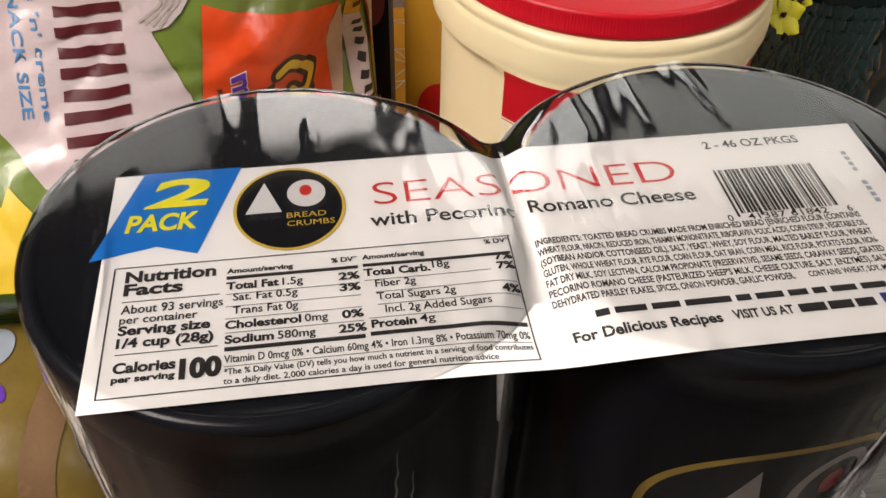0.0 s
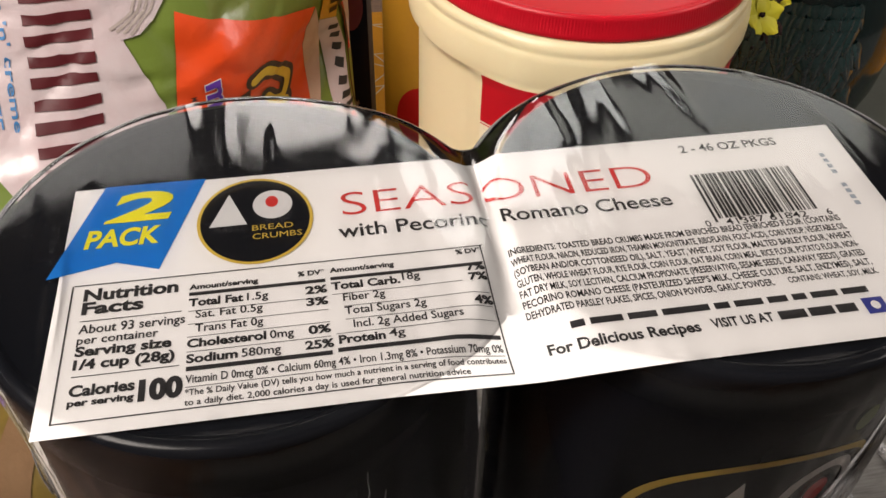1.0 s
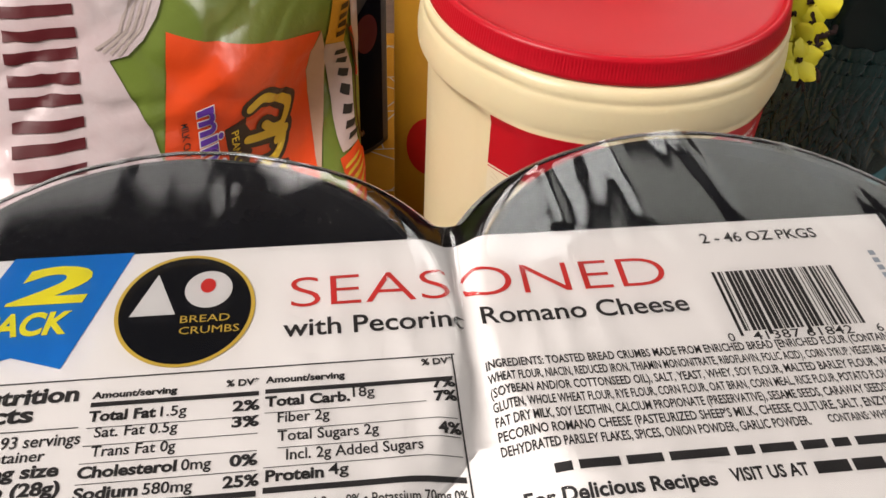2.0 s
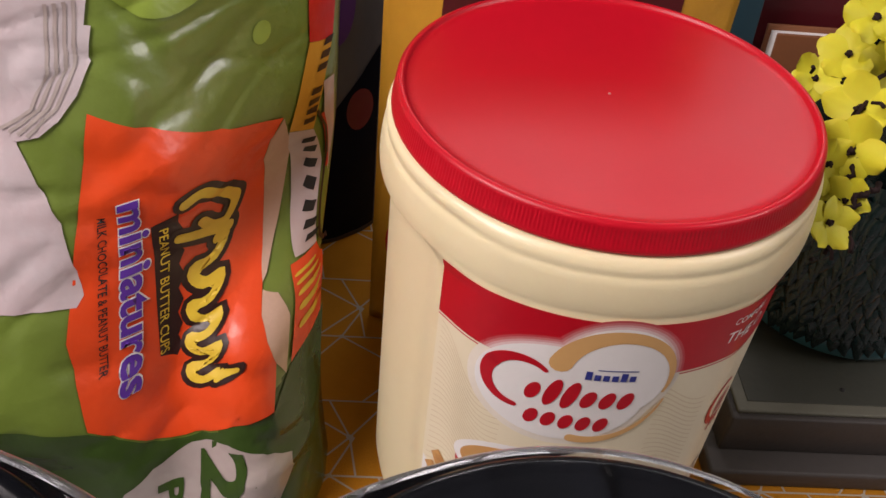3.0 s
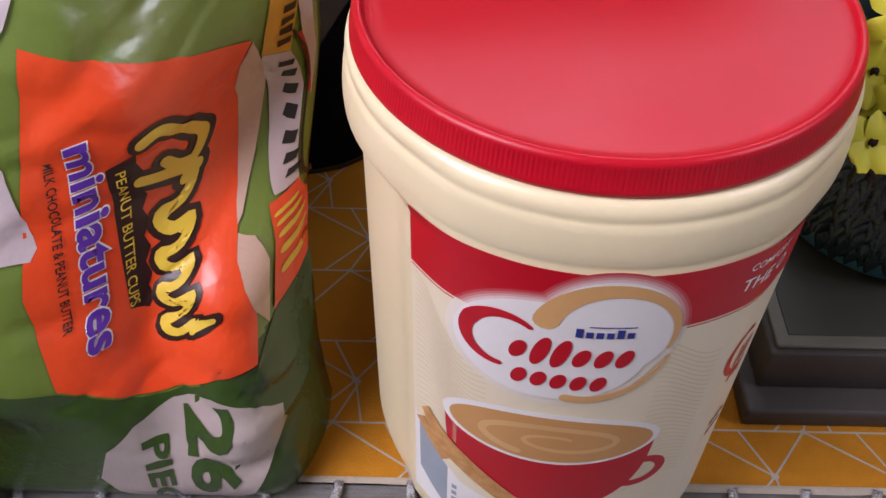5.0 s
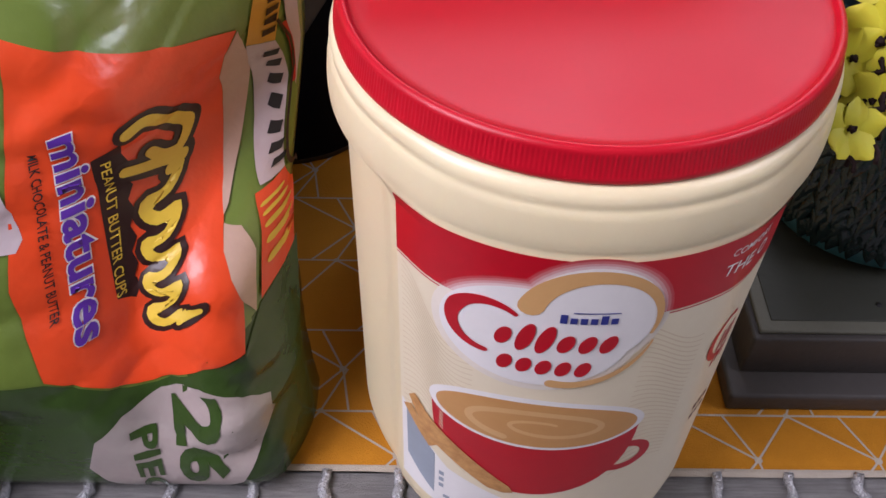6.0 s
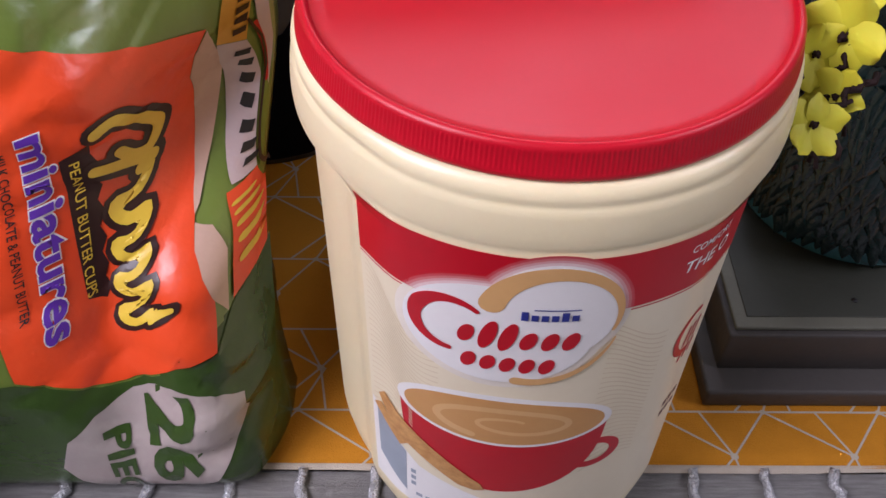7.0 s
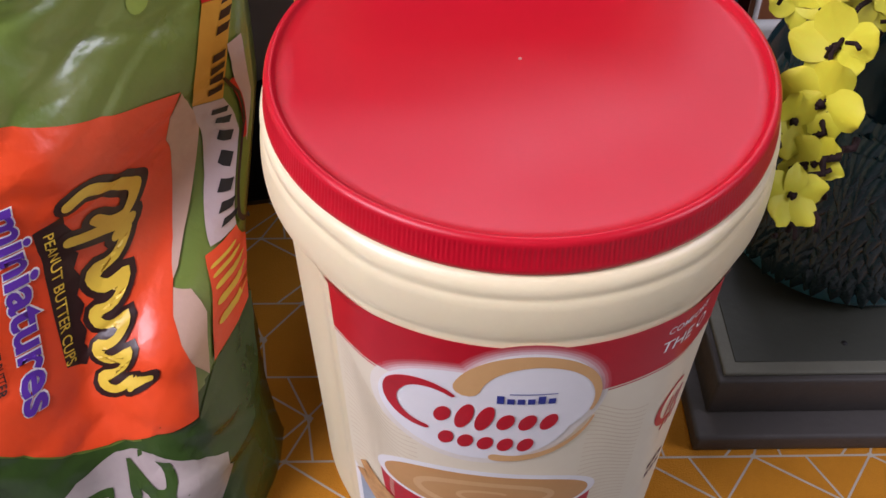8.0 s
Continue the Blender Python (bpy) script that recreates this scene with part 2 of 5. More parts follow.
def lathe(profile, segs=96, at=(0, 0), shape=None, caps=True):
    """Turns (radius, height) pairs round an upright axis; shape(angle, z, r) may change the radius."""
    bm = bmesh.new()
    rows = []
    for r, z in profile:
        row = []
        for i in range(segs):
            a = 2 * math.pi * i / segs
            q = shape(a, z, r) if shape else r
            row.append(bm.verts.new((at[0] + q * math.cos(a), at[1] + q * math.sin(a), z)))
        rows.append(row)
    grid_faces(bm, rows, close_u=True)
    if caps:
        bm.faces.new(rows[0][::-1]), bm.faces.new(rows[-1])
    return bm


def box(x0, x1, y0, y1, z0, z1, bevel=0.001, m=None):
    bm = bmesh.new()
    bmesh.ops.create_cube(bm, size=1, matrix=Matrix.Translation(((x0 + x1) / 2, (y0 + y1) / 2, (z0 + z1) / 2)) @ Matrix.Diagonal((x1 - x0, y1 - y0, z1 - z0, 1)))
    if bevel:
        bmesh.ops.bevel(bm, geom=bm.edges[:], offset=bevel, segments=2, affect="EDGES", profile=0.6)
    if m:
        bm.transform(m)
    return bm


def tube(points, radius, segs=8, end=1.0):
    bm = bmesh.new()
    rows = []
    n = len(points)
    for k, p in enumerate(points):
        p = Vector(p)
        d = Vector(points[min(k + 1, n - 1)]) - Vector(points[max(k - 1, 0)])
        q = d.to_track_quat("Z", "Y")
        r = radius * (1 + (end - 1) * k / max(n - 1, 1))
        rows.append([bm.verts.new(p + q @ Vector((r * math.cos(2 * math.pi * i / segs), r * math.sin(2 * math.pi * i / segs), 0))) for i in range(segs)])
    grid_faces(bm, rows, close_u=True)
    bm.faces.new(rows[0][::-1]), bm.faces.new(rows[-1])
    return bm


# flat shapes are lists of outlines; each outline is a list of (u, v)


def ellipse(cx, cy, rx, ry, n=40, a0=0.0, a1=360.0):
    k = n if abs(a1 - a0) >= 360 else n + 1
    return [(cx + rx * math.cos(radians(a0 + (a1 - a0) * i / n)), cy + ry * math.sin(radians(a0 + (a1 - a0) * i / n))) for i in range(k)]


def rect(x0, y0, x1, y1):
    return [(x0, y0), (x1, y0), (x1, y1), (x0, y1)]


def stroke(pts, w0, w1=None, round_ends=True):
    """A band of changing width along a line, with rounded ends."""
    w1 = w0 if w1 is None else w1
    n = len(pts)
    left, right = [], []
    for k, p in enumerate(pts):
        a, b = pts[max(k - 1, 0)], pts[min(k + 1, n - 1)]
        dx, dy = b[0] - a[0], b[1] - a[1]
        s = math.hypot(dx, dy) or 1
        f = k / max(n - 1, 1)
        w = (w0 + (w1 - w0) * f) / 2
        left.append((p[0] - dy / s * w, p[1] + dx / s * w)), right.append((p[0] + dy / s * w, p[1] - dx / s * w))
    if round_ends:
        a, b = pts[-2], pts[-1]
        t = math.atan2(b[1] - a[1], b[0] - a[0])
        right_end = [(b[0] + w1 / 2 * math.cos(t + q), b[1] + w1 / 2 * math.sin(t + q)) for q in (1.0, 0.5, 0, -0.5, -1.0)]
        a, b = pts[1], pts[0]
        t = math.atan2(b[1] - a[1], b[0] - a[0])
        left_end = [(b[0] + w0 / 2 * math.cos(t + q), b[1] + w0 / 2 * math.sin(t + q)) for q in (1.0, 0.5, 0, -0.5, -1.0)]
        return left + right_end + right[::-1] + left_end
    return left + right[::-1]


def arc(cx, cy, rx, ry, a0, a1, n=24):
    return ellipse(cx, cy, rx, ry, n, a0, a1)


def flat(outlines):
    bm = bmesh.new()
    for o in outlines:
        f = bm.faces.new([bm.verts.new((u, v, 0)) for u, v in o])
    bmesh.ops.triangulate(bm, faces=bm.faces[:])
    return bm


def ring(cx, cy, rx, ry, w, n=48):
    bm = bmesh.new()
    o = [bm.verts.new((u, v, 0)) for u, v in ellipse(cx, cy, rx, ry, n)]
    i = [bm.verts.new((u, v, 0)) for u, v in ellipse(cx, cy, rx - w, ry - w, n)]
    grid_faces(bm, [o, i], close_u=True)
    return bm


def words(lines, bold=0.0, detail=2):
    """Text laid flat. Each line: (string, x0, y0, width, height[, slant])."""
    out = bmesh.new()
    for s, x0, y0, w, h, *more in lines:
        c = bpy.data.curves.new("text", "FONT")
        c.body, c.resolution_u, c.offset, c.shear = s, detail, bold, (more[0] if more else 0.0)
        c.fill_mode = "FRONT"
        ob = new("text", c)
        bpy.context.view_layer.update()
        me = bpy.data.meshes.new_from_object(ob.evaluated_get(bpy.context.evaluated_depsgraph_get()))
        bpy.data.objects.remove(ob)
        bpy.data.curves.remove(c)
        v = np.zeros(len(me.vertices) * 3)
        me.vertices.foreach_get("co", v)
        v = v.reshape(-1, 3)
        lo, hi = v.min(0), v.max(0)
        caps = 0.73 if not h < 0 else 1
        sx = w / (hi[0] - lo[0])
        sy = h / caps
        v[:, 0] = x0 + (v[:, 0] - lo[0]) * sx
        v[:, 1] = y0 + v[:, 1] * sy
        v[:, 2] = 0
        me.vertices.foreach_set("co", v.ravel())
        out.from_mesh(me)
        bpy.data.meshes.remove(me)
    return out


def turned(bm, x0, z0):
    """Turns a flat layout so that it reads downwards from (x0, z0)."""
    for v in bm.verts:
        v.co = Vector((x0 + v.co.y, z0 - v.co.x, 0))
    return bm


def lay(bm, place, lift, step=0.004):
    """Cuts a flat layout along a fine grid and lays it on a surface: place(u, v, lift)."""
    if step:
        for axis in (0, 1):
            vals = [v.co[axis] for v in bm.verts]
            lo, hi = min(vals), max(vals)
            k = math.ceil(lo / step)
            nrm = (1, 0, 0) if axis == 0 else (0, 1, 0)
            while k * step < hi:
                bmesh.ops.bisect_plane(bm, geom=bm.verts[:] + bm.edges[:] + bm.faces[:], dist=1e-7, plane_co=Vector(nrm) * k * step, plane_no=nrm)
                k += 1
    for v in bm.verts:
        v.co = place(v.co.x, v.co.y, lift)
    return bm


def join(*bms):
    out = bmesh.new()
    for b in bms:
        me = bpy.data.meshes.new("tmp")
        b.to_mesh(me)
        b.free()
        out.from_mesh(me)
        bpy.data.meshes.remove(me)
    return out


# ---- room ----
ROOM = (-1.38, 1.9, -1.9, 1.5)
FLOOR_Z, CEIL_Z = -0.76, 2.28


def structure(name, bm, mat, label, category):
    ob = part(name, bm, mat, None, label, smooth=False)
    return tagged(ob, label, category, "", "structure")


structure("floor", box(ROOM[0], ROOM[1], ROOM[2], ROOM[3], FLOOR_Z - 0.05, FLOOR_Z, 0), "floor_wood", "brown wooden floor under the table", "floor")
structure("ceiling", box(ROOM[0], ROOM[1], ROOM[2], ROOM[3], CEIL_Z, CEIL_Z + 0.05, 0), "ceiling_paint", "plain dark grey ceiling above the table, out of view", "ceiling")


def wall_with_window(name, along, at, thick, span, opening, paint, label):
    """A wall with thickness and one opening through it; along is 'x' or 'y'."""
    a0, a1 = span
    o0, o1, z0, z1 = opening
    pieces = [(a0, o0, FLOOR_Z, CEIL_Z), (o1, a1, FLOOR_Z, CEIL_Z), (o0, o1, FLOOR_Z, z0), (o0, o1, z1, CEIL_Z)]
    bms = []
    for p0, p1, q0, q1 in pieces:
        if p1 - p0 < 0.001 or q1 - q0 < 0.001:
            continue
        bms.append(box(p0, p1, at, at + thick, q0, q1, 0) if along == "x" else box(at, at + thick, p0, p1, q0, q1, 0))
    return structure(name, join(*bms), paint, label, "wall")


nb = []
NW = ((-1.24, -0.42, 0.97, 1.63), (-0.31, 0.05, 0.89, 1.55), (0.10, 0.55, 1.40, 1.90), (0.63, 1.47, 1.00, 1.90))
edge = ROOM[0]
for o0, o1, z0, z1 in NW:
    nb.append(box(edge, o0, ROOM[3], ROOM[3] + 0.1, FLOOR_Z, CEIL_Z, 0))
    nb.append(box(o0, o1, ROOM[3], ROOM[3] + 0.1, FLOOR_Z, z0, 0))
    nb.append(box(o0, o1, ROOM[3], ROOM[3] + 0.1, z1, CEIL_Z, 0))
    edge = o1
nb.append(box(edge, ROOM[1], ROOM[3], ROOM[3] + 0.1, FLOOR_Z, CEIL_Z, 0))
structure("wall_north", join(*nb), "wall_paint", "warm painted wall with three windows and an added one", "wall")
wall_with_window("wall_west", "y", ROOM[0] - 0.1, 0.1, (ROOM[2], ROOM[3]), (-1.24, -0.12, 1.05, 2.20), "wall_paint", "plain warm painted wall with a window")
structure("wall_south", box(ROOM[0], ROOM[1], ROOM[2] - 0.1, ROOM[2], FLOOR_Z, CEIL_Z, 0), "wall_paint", "plain warm painted wall", "wall")
wall_with_window("wall_east", "y", ROOM[1], 0.1, (ROOM[2], ROOM[3]), (-1.05, -0.05, 1.10, 2.15), "wall_paint", "plain warm painted wall with an added window")

# ---- table and cloths ----
table = thing("table", (0, 0.1, FLOOR_Z), "brown wooden table covered with cloths", "table")
part("tabletop", box(-0.75, 0.85, -0.62, 0.62, -0.034, -0.004, 0.003), "table", table)
for tx in (-0.68, 0.78):
    for ty in (-0.55, 0.55):
        part("leg", box(tx - 0.03, tx + 0.03, ty - 0.03, ty + 0.03, FLOOR_Z, -0.034, 0.004), "table", table)


def cloth_height(x, y):
    return 0.0009 * noise.noise(Vector((x * 14, y * 14, 0))) + 0.0004 * noise.noise(Vector((x * 60, y * 60, 3)))


def sheet(x0, x1, y0, y1, top, thick, nx, ny):
    bm = bmesh.new()
    up, dn = [], []
    for j in range(ny + 1):
        y = y0 + (y1 - y0) * j / ny
        up.append([bm.verts.new((x0 + (x1 - x0) * i / nx, y, top(x0 + (x1 - x0) * i / nx, y))) for i in range(nx + 1)])
        dn.append([bm.verts.new((x0 + (x1 - x0) * i / nx, y, top(x0 + (x1 - x0) * i / nx, y) - thick)) for i in range(nx + 1)])
    grid_faces(bm, up), grid_faces(bm, dn)
    for j in range(ny):
        for i in (0, nx):
            bm.faces.new((up[j][i], up[j + 1][i], dn[j + 1][i], dn[j][i]))
    for i in range(nx):
        for j in (0, ny):
            bm.faces.new((up[j][i], up[j][i + 1], dn[j][i + 1], dn[j][i]))
    return bm


RUN_EDGE = -0.0445
runner = thing("table_runner", (0, 0.1, 0), "mustard yellow cloth runner with white triangle line print", "table runner")


def run_top(x, y):
    return -0.0004 + 0.5 * cloth_height(x, y)


def edge_y(x):
    return RUN_EDGE + 0.0012 * math.sin(x * 31) + 0.0008 * math.sin(x * 73 + 1)


def run_place(u, v, lift):
    return Vector((u, v, run_top(u, v) + lift))


run_body = part("cloth", sheet(-0.7, 0.8, RUN_EDGE + 0.0004, 0.36, run_top, 0.0014, 150, 40), "runner", runner)
part("hem", lay(flat([[(-0.7 + 0.01 * i, edge_y(-0.7 + 0.01 * i) - 0.0004) for i in range(151)] + [(0.8 - 0.01 * i, RUN_EDGE + 0.0022) for i in range(151)]]), run_place, 0.0003, 0), "runner_white", runner)
lines = []
for m_ in range(-1, 8):
    y_a, y_b = -0.0375 + 0.05 * m_, -0.0125 + 0.05 * m_
    for k_ in range(-11, 13):
        x_a = 0.1115 + 0.0585 * k_ + 0.029 * (m_ % 2)
        x_b = x_a + 0.0195
        for p, q in (((x_a, y_a), (x_b, y_b)), ((x_b, y_b), (x_a + 0.0585, y_a)), ((x_a, y_a), (x_a - 0.013, y_b)), ((x_a - 0.039, y_b), (x_b, y_b)), ((x_a, y_a), (x_a + 0.0045, y_a - 0.025)), ((x_a, y_a), (x_a - 0.024, y_a - 0.025)), ((x_b, y_b), (x_b + 0.012, y_b + 0.025))):
            if min(p[1], q[1]) < RUN_EDGE + 0.001 or max(p[1], q[1]) > 0.355:
                if not (p[1] >= RUN_EDGE and q[1] < RUN_EDGE + 0.001):
                    continue
                f = (p[1] - RUN_EDGE - 0.001) / (p[1] - q[1])
                q = (p[0] + (q[0] - p[0]) * f, RUN_EDGE + 0.001)
            lines.append(stroke([p, q], 0.0011, round_ends=False))
        if y_a > RUN_EDGE + 0.004:
            lines.append(ellipse(x_a, y_a, 0.0020, 0.0018, 12))
        lines.append(ellipse(x_b, y_b, 0.0016, 0.0014, 12))
lines_bm = bmesh.new()
for o in lines:
    lines_bm.faces.new([lines_bm.verts.new((u, v, 0)) for u, v in o])
for v in lines_bm.verts:
    v.co = run_place(v.co.x, v.co.y, 0.00025)
part("line_print", lines_bm, "runner_white", runner, "white printed triangle lines", smooth=False)

cloth = thing("tablecloth", (0, -0.2, 0), "silver-grey ribbed woven tablecloth with tinsel cords", "tablecloth")


def cloth_top(x, y):
    return -0.0022 + 0.6 * cloth_height(x, y) + 0.0006 * math.sin(y * 900)


part("cloth", sheet(-0.27, 0.84, -0.61, -0.03, cloth_top, 0.0012, 100, 240), "silver_cloth", cloth)
cord_rng = random.Random(4)
for k_ in range(-7, 22):
    cx = 0.0365 * k_ + 0.012
    pts = [(cx + 0.003 * math.sin(9 * y + k_) + 0.0016 * cord_rng.uniform(-1, 1), y, -0.0008 + 0.0008 * cord_rng.random()) for y in np.arange(-0.045, -0.26, -0.004)]
    bm = tube(pts, 0.0026, 7)
    for v in bm.verts:
        v.co += Vector((cord_rng.uniform(-1, 1), cord_rng.uniform(-1, 1), cord_rng.uniform(-0.6, 0.6))) * 0.0007
        v.co.z = max(v.co.z, -0.003)
    part("tinsel_cord", bm, "tinsel", cloth, "silver tinsel cord")

# ---- creamer canister ----
CAN_R = 0.087


def can_shape(a, z, r):
    """The label panel, with a hand grip pressed in on both sides."""
    d = abs((math.degrees(a) + 90 + 180) % 360 - 180)
    f = min(max((d - 30) / 18, 0), 1)
    f = f * f * (3 - 2 * f)
    g = min(max((d - 47) / 7, 0), 1) * (1 - min(max((d - 122) / 8, 0), 1))
    zz = 1 - min(max((z - 0.196) / 0.006, 0), 1)
    top = 1 - min(max((z - 0.219) / 0.005, 0), 1)
    return r - zz * (0.0035 * f + 0.004 * g) - (1 - zz) * (0.0018 * f if z > 0.1 else 0) * top


canister = thing("creamer_canister", (0, 0, 0), "cream plastic creamer canister with ridged red screw lid, on the runner", "canister")
prof = [(0.02, 0.0), (0.074, 0.0), (0.079, 0.0015), (0.0825, 0.006), (0.0855, 0.014), (CAN_R, 0.024)]
prof += [(CAN_R, 0.024 + 0.166 * k / 24) for k in range(1, 25)]
prof += [(CAN_R, 0.194), (CAN_R, 0.1965), (CAN_R, 0.1985), (0.0869, 0.1997), (0.0867, 0.2010), (0.08655, 0.2020), (0.0865, 0.2028), (0.08658, 0.2036), (0.0867, 0.2046), (0.0866, 0.2080), (0.0862, 0.2120), (0.0857, 0.2150), (0.0853, 0.2168), (0.0847, 0.2178), (0.0844, 0.2184), (0.0843, 0.2192), (0.0843, 0.2202), (0.0840, 0.2216), (0.0832, 0.2230), (0.0820, 0.2242), (0.0806, 0.2248), (0.079, 0.225), (0.077, 0.2255), (0.077, 0.232)]
can_body = part("body", lathe(prof, 144, shape=can_shape), "cream", canister)


def can_place(u, v, lift):
    """u: metres round the front, from its middle to the right; v: height."""
    a = -math.pi / 2 + u / CAN_R
    r = can_shape(a % (2 * math.pi), v, CAN_R) + 0.45 * lift
    return Vector((r * math.cos(a), r * math.sin(a), v))


def deg(a):
    return (a + 90) * math.pi / 180 * CAN_R


def ribs(a, z, r):
    return r - (0.00024 if int(math.degrees(a) * 4 + 0.5) % 4 < 2 and 0.2280 < z < 0.2345 else 0)


lid_prof = [(0.0768, 0.2254), (0.0811, 0.2254), (0.0815, 0.2260), (0.0814, 0.2275), (0.0812, 0.2282), (0.0802, 0.2342), (0.0800, 0.2350), (0.0795, 0.2359), (0.0788, 0.2364), (0.0780, 0.2366), (0.0774, 0.2364), (0.0770, 0.2359), (0.0766, 0.2352), (0.0760, 0.2348), (0.073, 0.2346), (0.06, 0.2345), (0.04, 0.2345), (0.02, 0.2344), (0.0012, 0.2344)]
lid = part("lid", lathe(lid_prof, 1440, shape=ribs), "lid_red", canister, "red ridged plastic screw lid")
part("mould_mark", lathe([(0.0006, 0.2344), (0.0005, 0.2347), (0.0002, 0.23475)], 10), "bag_beige", lid, "small pale moulding mark")

can_label = part("label", lay(flat([rect(deg(-135.5), 0.028, deg(-43), 0.1748)]), can_place, 0.00015, 0.004), "label_cream", canister, "cream paper label with printed picture")
part("red_band", lay(flat([rect(deg(-135.5), 0.1748, deg(-43), 0.2006)]), can_place, 0.0005, 0.001), "band_red", can_label)
part("red_line", lay(flat([rect(deg(-135.5), 0.1732, deg(-43), 0.1738)]), can_place, 0.0003, 0.004), "band_red", can_label)
grain = []
for k in range(31):
    b0 = 0.078 + 0.0030 * k
    grain.append(stroke([(deg(-134) + 0.0011 * i, b0 + 0.012 * math.sin(i / 9 + k * 0.07) * math.exp(-((i - 12) / 16) ** 2) - 0.00045 * i) for i in range(30)], 0.0005, round_ends=False))
    grain.append(stroke([(deg(-76) + 0.0013 * i, 0.072 + 0.0030 * k + 0.008 * math.sin(i / 7 + k * 0.08)) for i in range(18)], 0.0005, round_ends=False))
grain_ob = part("grain_print", lay(flat([g for g in grain if max(v for u, v in g) < 0.172]), can_place, 0.0003, 0.004), "grain_line", can_label)
tagged(grain_ob, kind="stuff")
HX, HZ = deg(-97), 0.163
heart = [ellipse(HX - 0.006, HZ - 0.001, 0.0315, 0.0245, 48), ellipse(HX + 0.011, HZ + 0.012, 0.0215, 0.0235, 40)]


def glow(grow, above):
    """The outline of the white field, widened; above the foot of the red band only, if asked."""
    bm = join(flat([ellipse(HX - 0.006, HZ - 0.001, 0.0315 + grow, 0.0245 + grow, 48)]), flat([ellipse(HX + 0.011, HZ + 0.012, 0.0215 + grow, 0.0235 + grow, 40)]))
    if above:
        bmesh.ops.bisect_plane(bm, geom=bm.verts[:] + bm.edges[:] + bm.faces[:], dist=1e-7, plane_co=(0, 0.1750, 0), plane_no=(0, 1, 0), clear_inner=True)
    return bm


part("pale_glow", lay(glow(0.0035, False), can_place, 0.00036, 0.004), "glow_cream", can_label)
for k, grow in enumerate((0.0040, 0.0030, 0.0020, 0.0010)):
    part("red_glow", lay(glow(grow, True), can_place, 0.00055 + 0.00004 * k, 0.004), "glow_%d" % k, can_label)
part("white_glow", lay(join(flat([heart[0]]), lay(flat([heart[1]]), lambda u, v, q: Vector((u, v, 0)), 0, 0)), can_place, 0.0011, 0.004), "print_white", can_label)
part("tan_swoosh", lay(flat([stroke(arc(HX + 0.012, HZ + 0.010, 0.0205, 0.0215, 165, -20, 30), 0.0085, 0.0012), stroke(arc(HX + 0.006, HZ + 0.006, 0.0275, 0.030, -15, -98, 24), 0.0008, 0.0042)]), can_place, 0.0014, 0.004), "print_tan", can_label)
red = [flat([stroke(arc(HX - 0.0205, HZ + 0.0010, 0.0125, 0.0125, 48, 150, 16), 0.0018, 0.0058)]), flat([stroke(arc(HX - 0.0205, HZ + 0.0010, 0.0125, 0.0125, 148, 268, 18), 0.0058, 0.0024)])]


def leaning(bm, y, slant):
    for v in bm.verts:
        v.co.x += slant * (v.co.y - y)
    return bm


# two rows of plain leaning lozenges
for k, dx in enumerate((-0.0150, -0.0082, -0.0018, 0.0050, 0.0118, 0.0184)):
    red.append(leaning(flat([ellipse(HX + dx, HZ - 0.0012 + (0.0012 if k in (1, 2) else 0), 0.0026, 0.0046 + (0.0028 if k in (1, 2) else 0), 20)]), HZ, 0.22))
for dx in (-0.0140, -0.0076, -0.0012, 0.0052, 0.0116):
    red.append(leaning(flat([ellipse(HX + dx, HZ - 0.0148, 0.0025, 0.0041, 20)]), HZ - 0.015, 0.18))
part("red_emblem", lay(join(*red), can_place, 0.0017, 0.004), "band_red", can_label)
blue = [flat([rect(HX + 0.0015 + 0.0031 * k, HZ + 0.0095, HX + 0.0037 + 0.0031 * k, HZ + (0.0138 if k in (0, 4) else 0.0124))]) for k in range(6)] + [flat([rect(HX + 0.0052, HZ + 0.0146, HX + 0.0195, HZ + 0.0151)])]
part("blue_mark", lay(join(*blue), can_place, 0.0017, 0.004), "print_blue", can_label)
CX, CZ = deg(-97.5), 0.1115
part("cup_bowl", lay(flat([[(CX - 0.0395, CZ)] + [(CX + 0.039 * math.sin(radians(q)), CZ - 0.004 - 0.048 * abs(math.cos(radians(q))) ** 0.75) for q in range(-84, 85, 6)] + [(CX + 0.0395, CZ)]]), can_place, 0.0004, 0.004), "band_red", can_label, "printed red cup")
part("cup_handle", lay(ring(CX + 0.0365, CZ - 0.0260, 0.0115, 0.0105, 0.0042, 36), can_place, 0.00045, 0.004), "band_red", can_label)
part("cup_rim", lay(flat([ellipse(CX, CZ, 0.0405, 0.0165, 56)]), can_place, 0.0006, 0.004), "print_white", can_label)
part("coffee", lay(flat([ellipse(CX + 0.0003, CZ - 0.0005, 0.0375, 0.0142, 56)]), can_place, 0.0008, 0.004), "print_coffee", can_label)
swirl = [stroke([(CX + 0.004 + (0.007 + 0.0235 * i / 60) * math.cos(i / 60 * 9.5 + 1), CZ - 0.001 + (0.0025 + 0.0085 * i / 60) * math.sin(i / 60 * 9.5 + 1)) for i in range(61)], 0.0014, 0.0034)]
part("foam_swirl", lay(flat(swirl), can_place, 0.00095, 0.004), "print_foam", can_label)
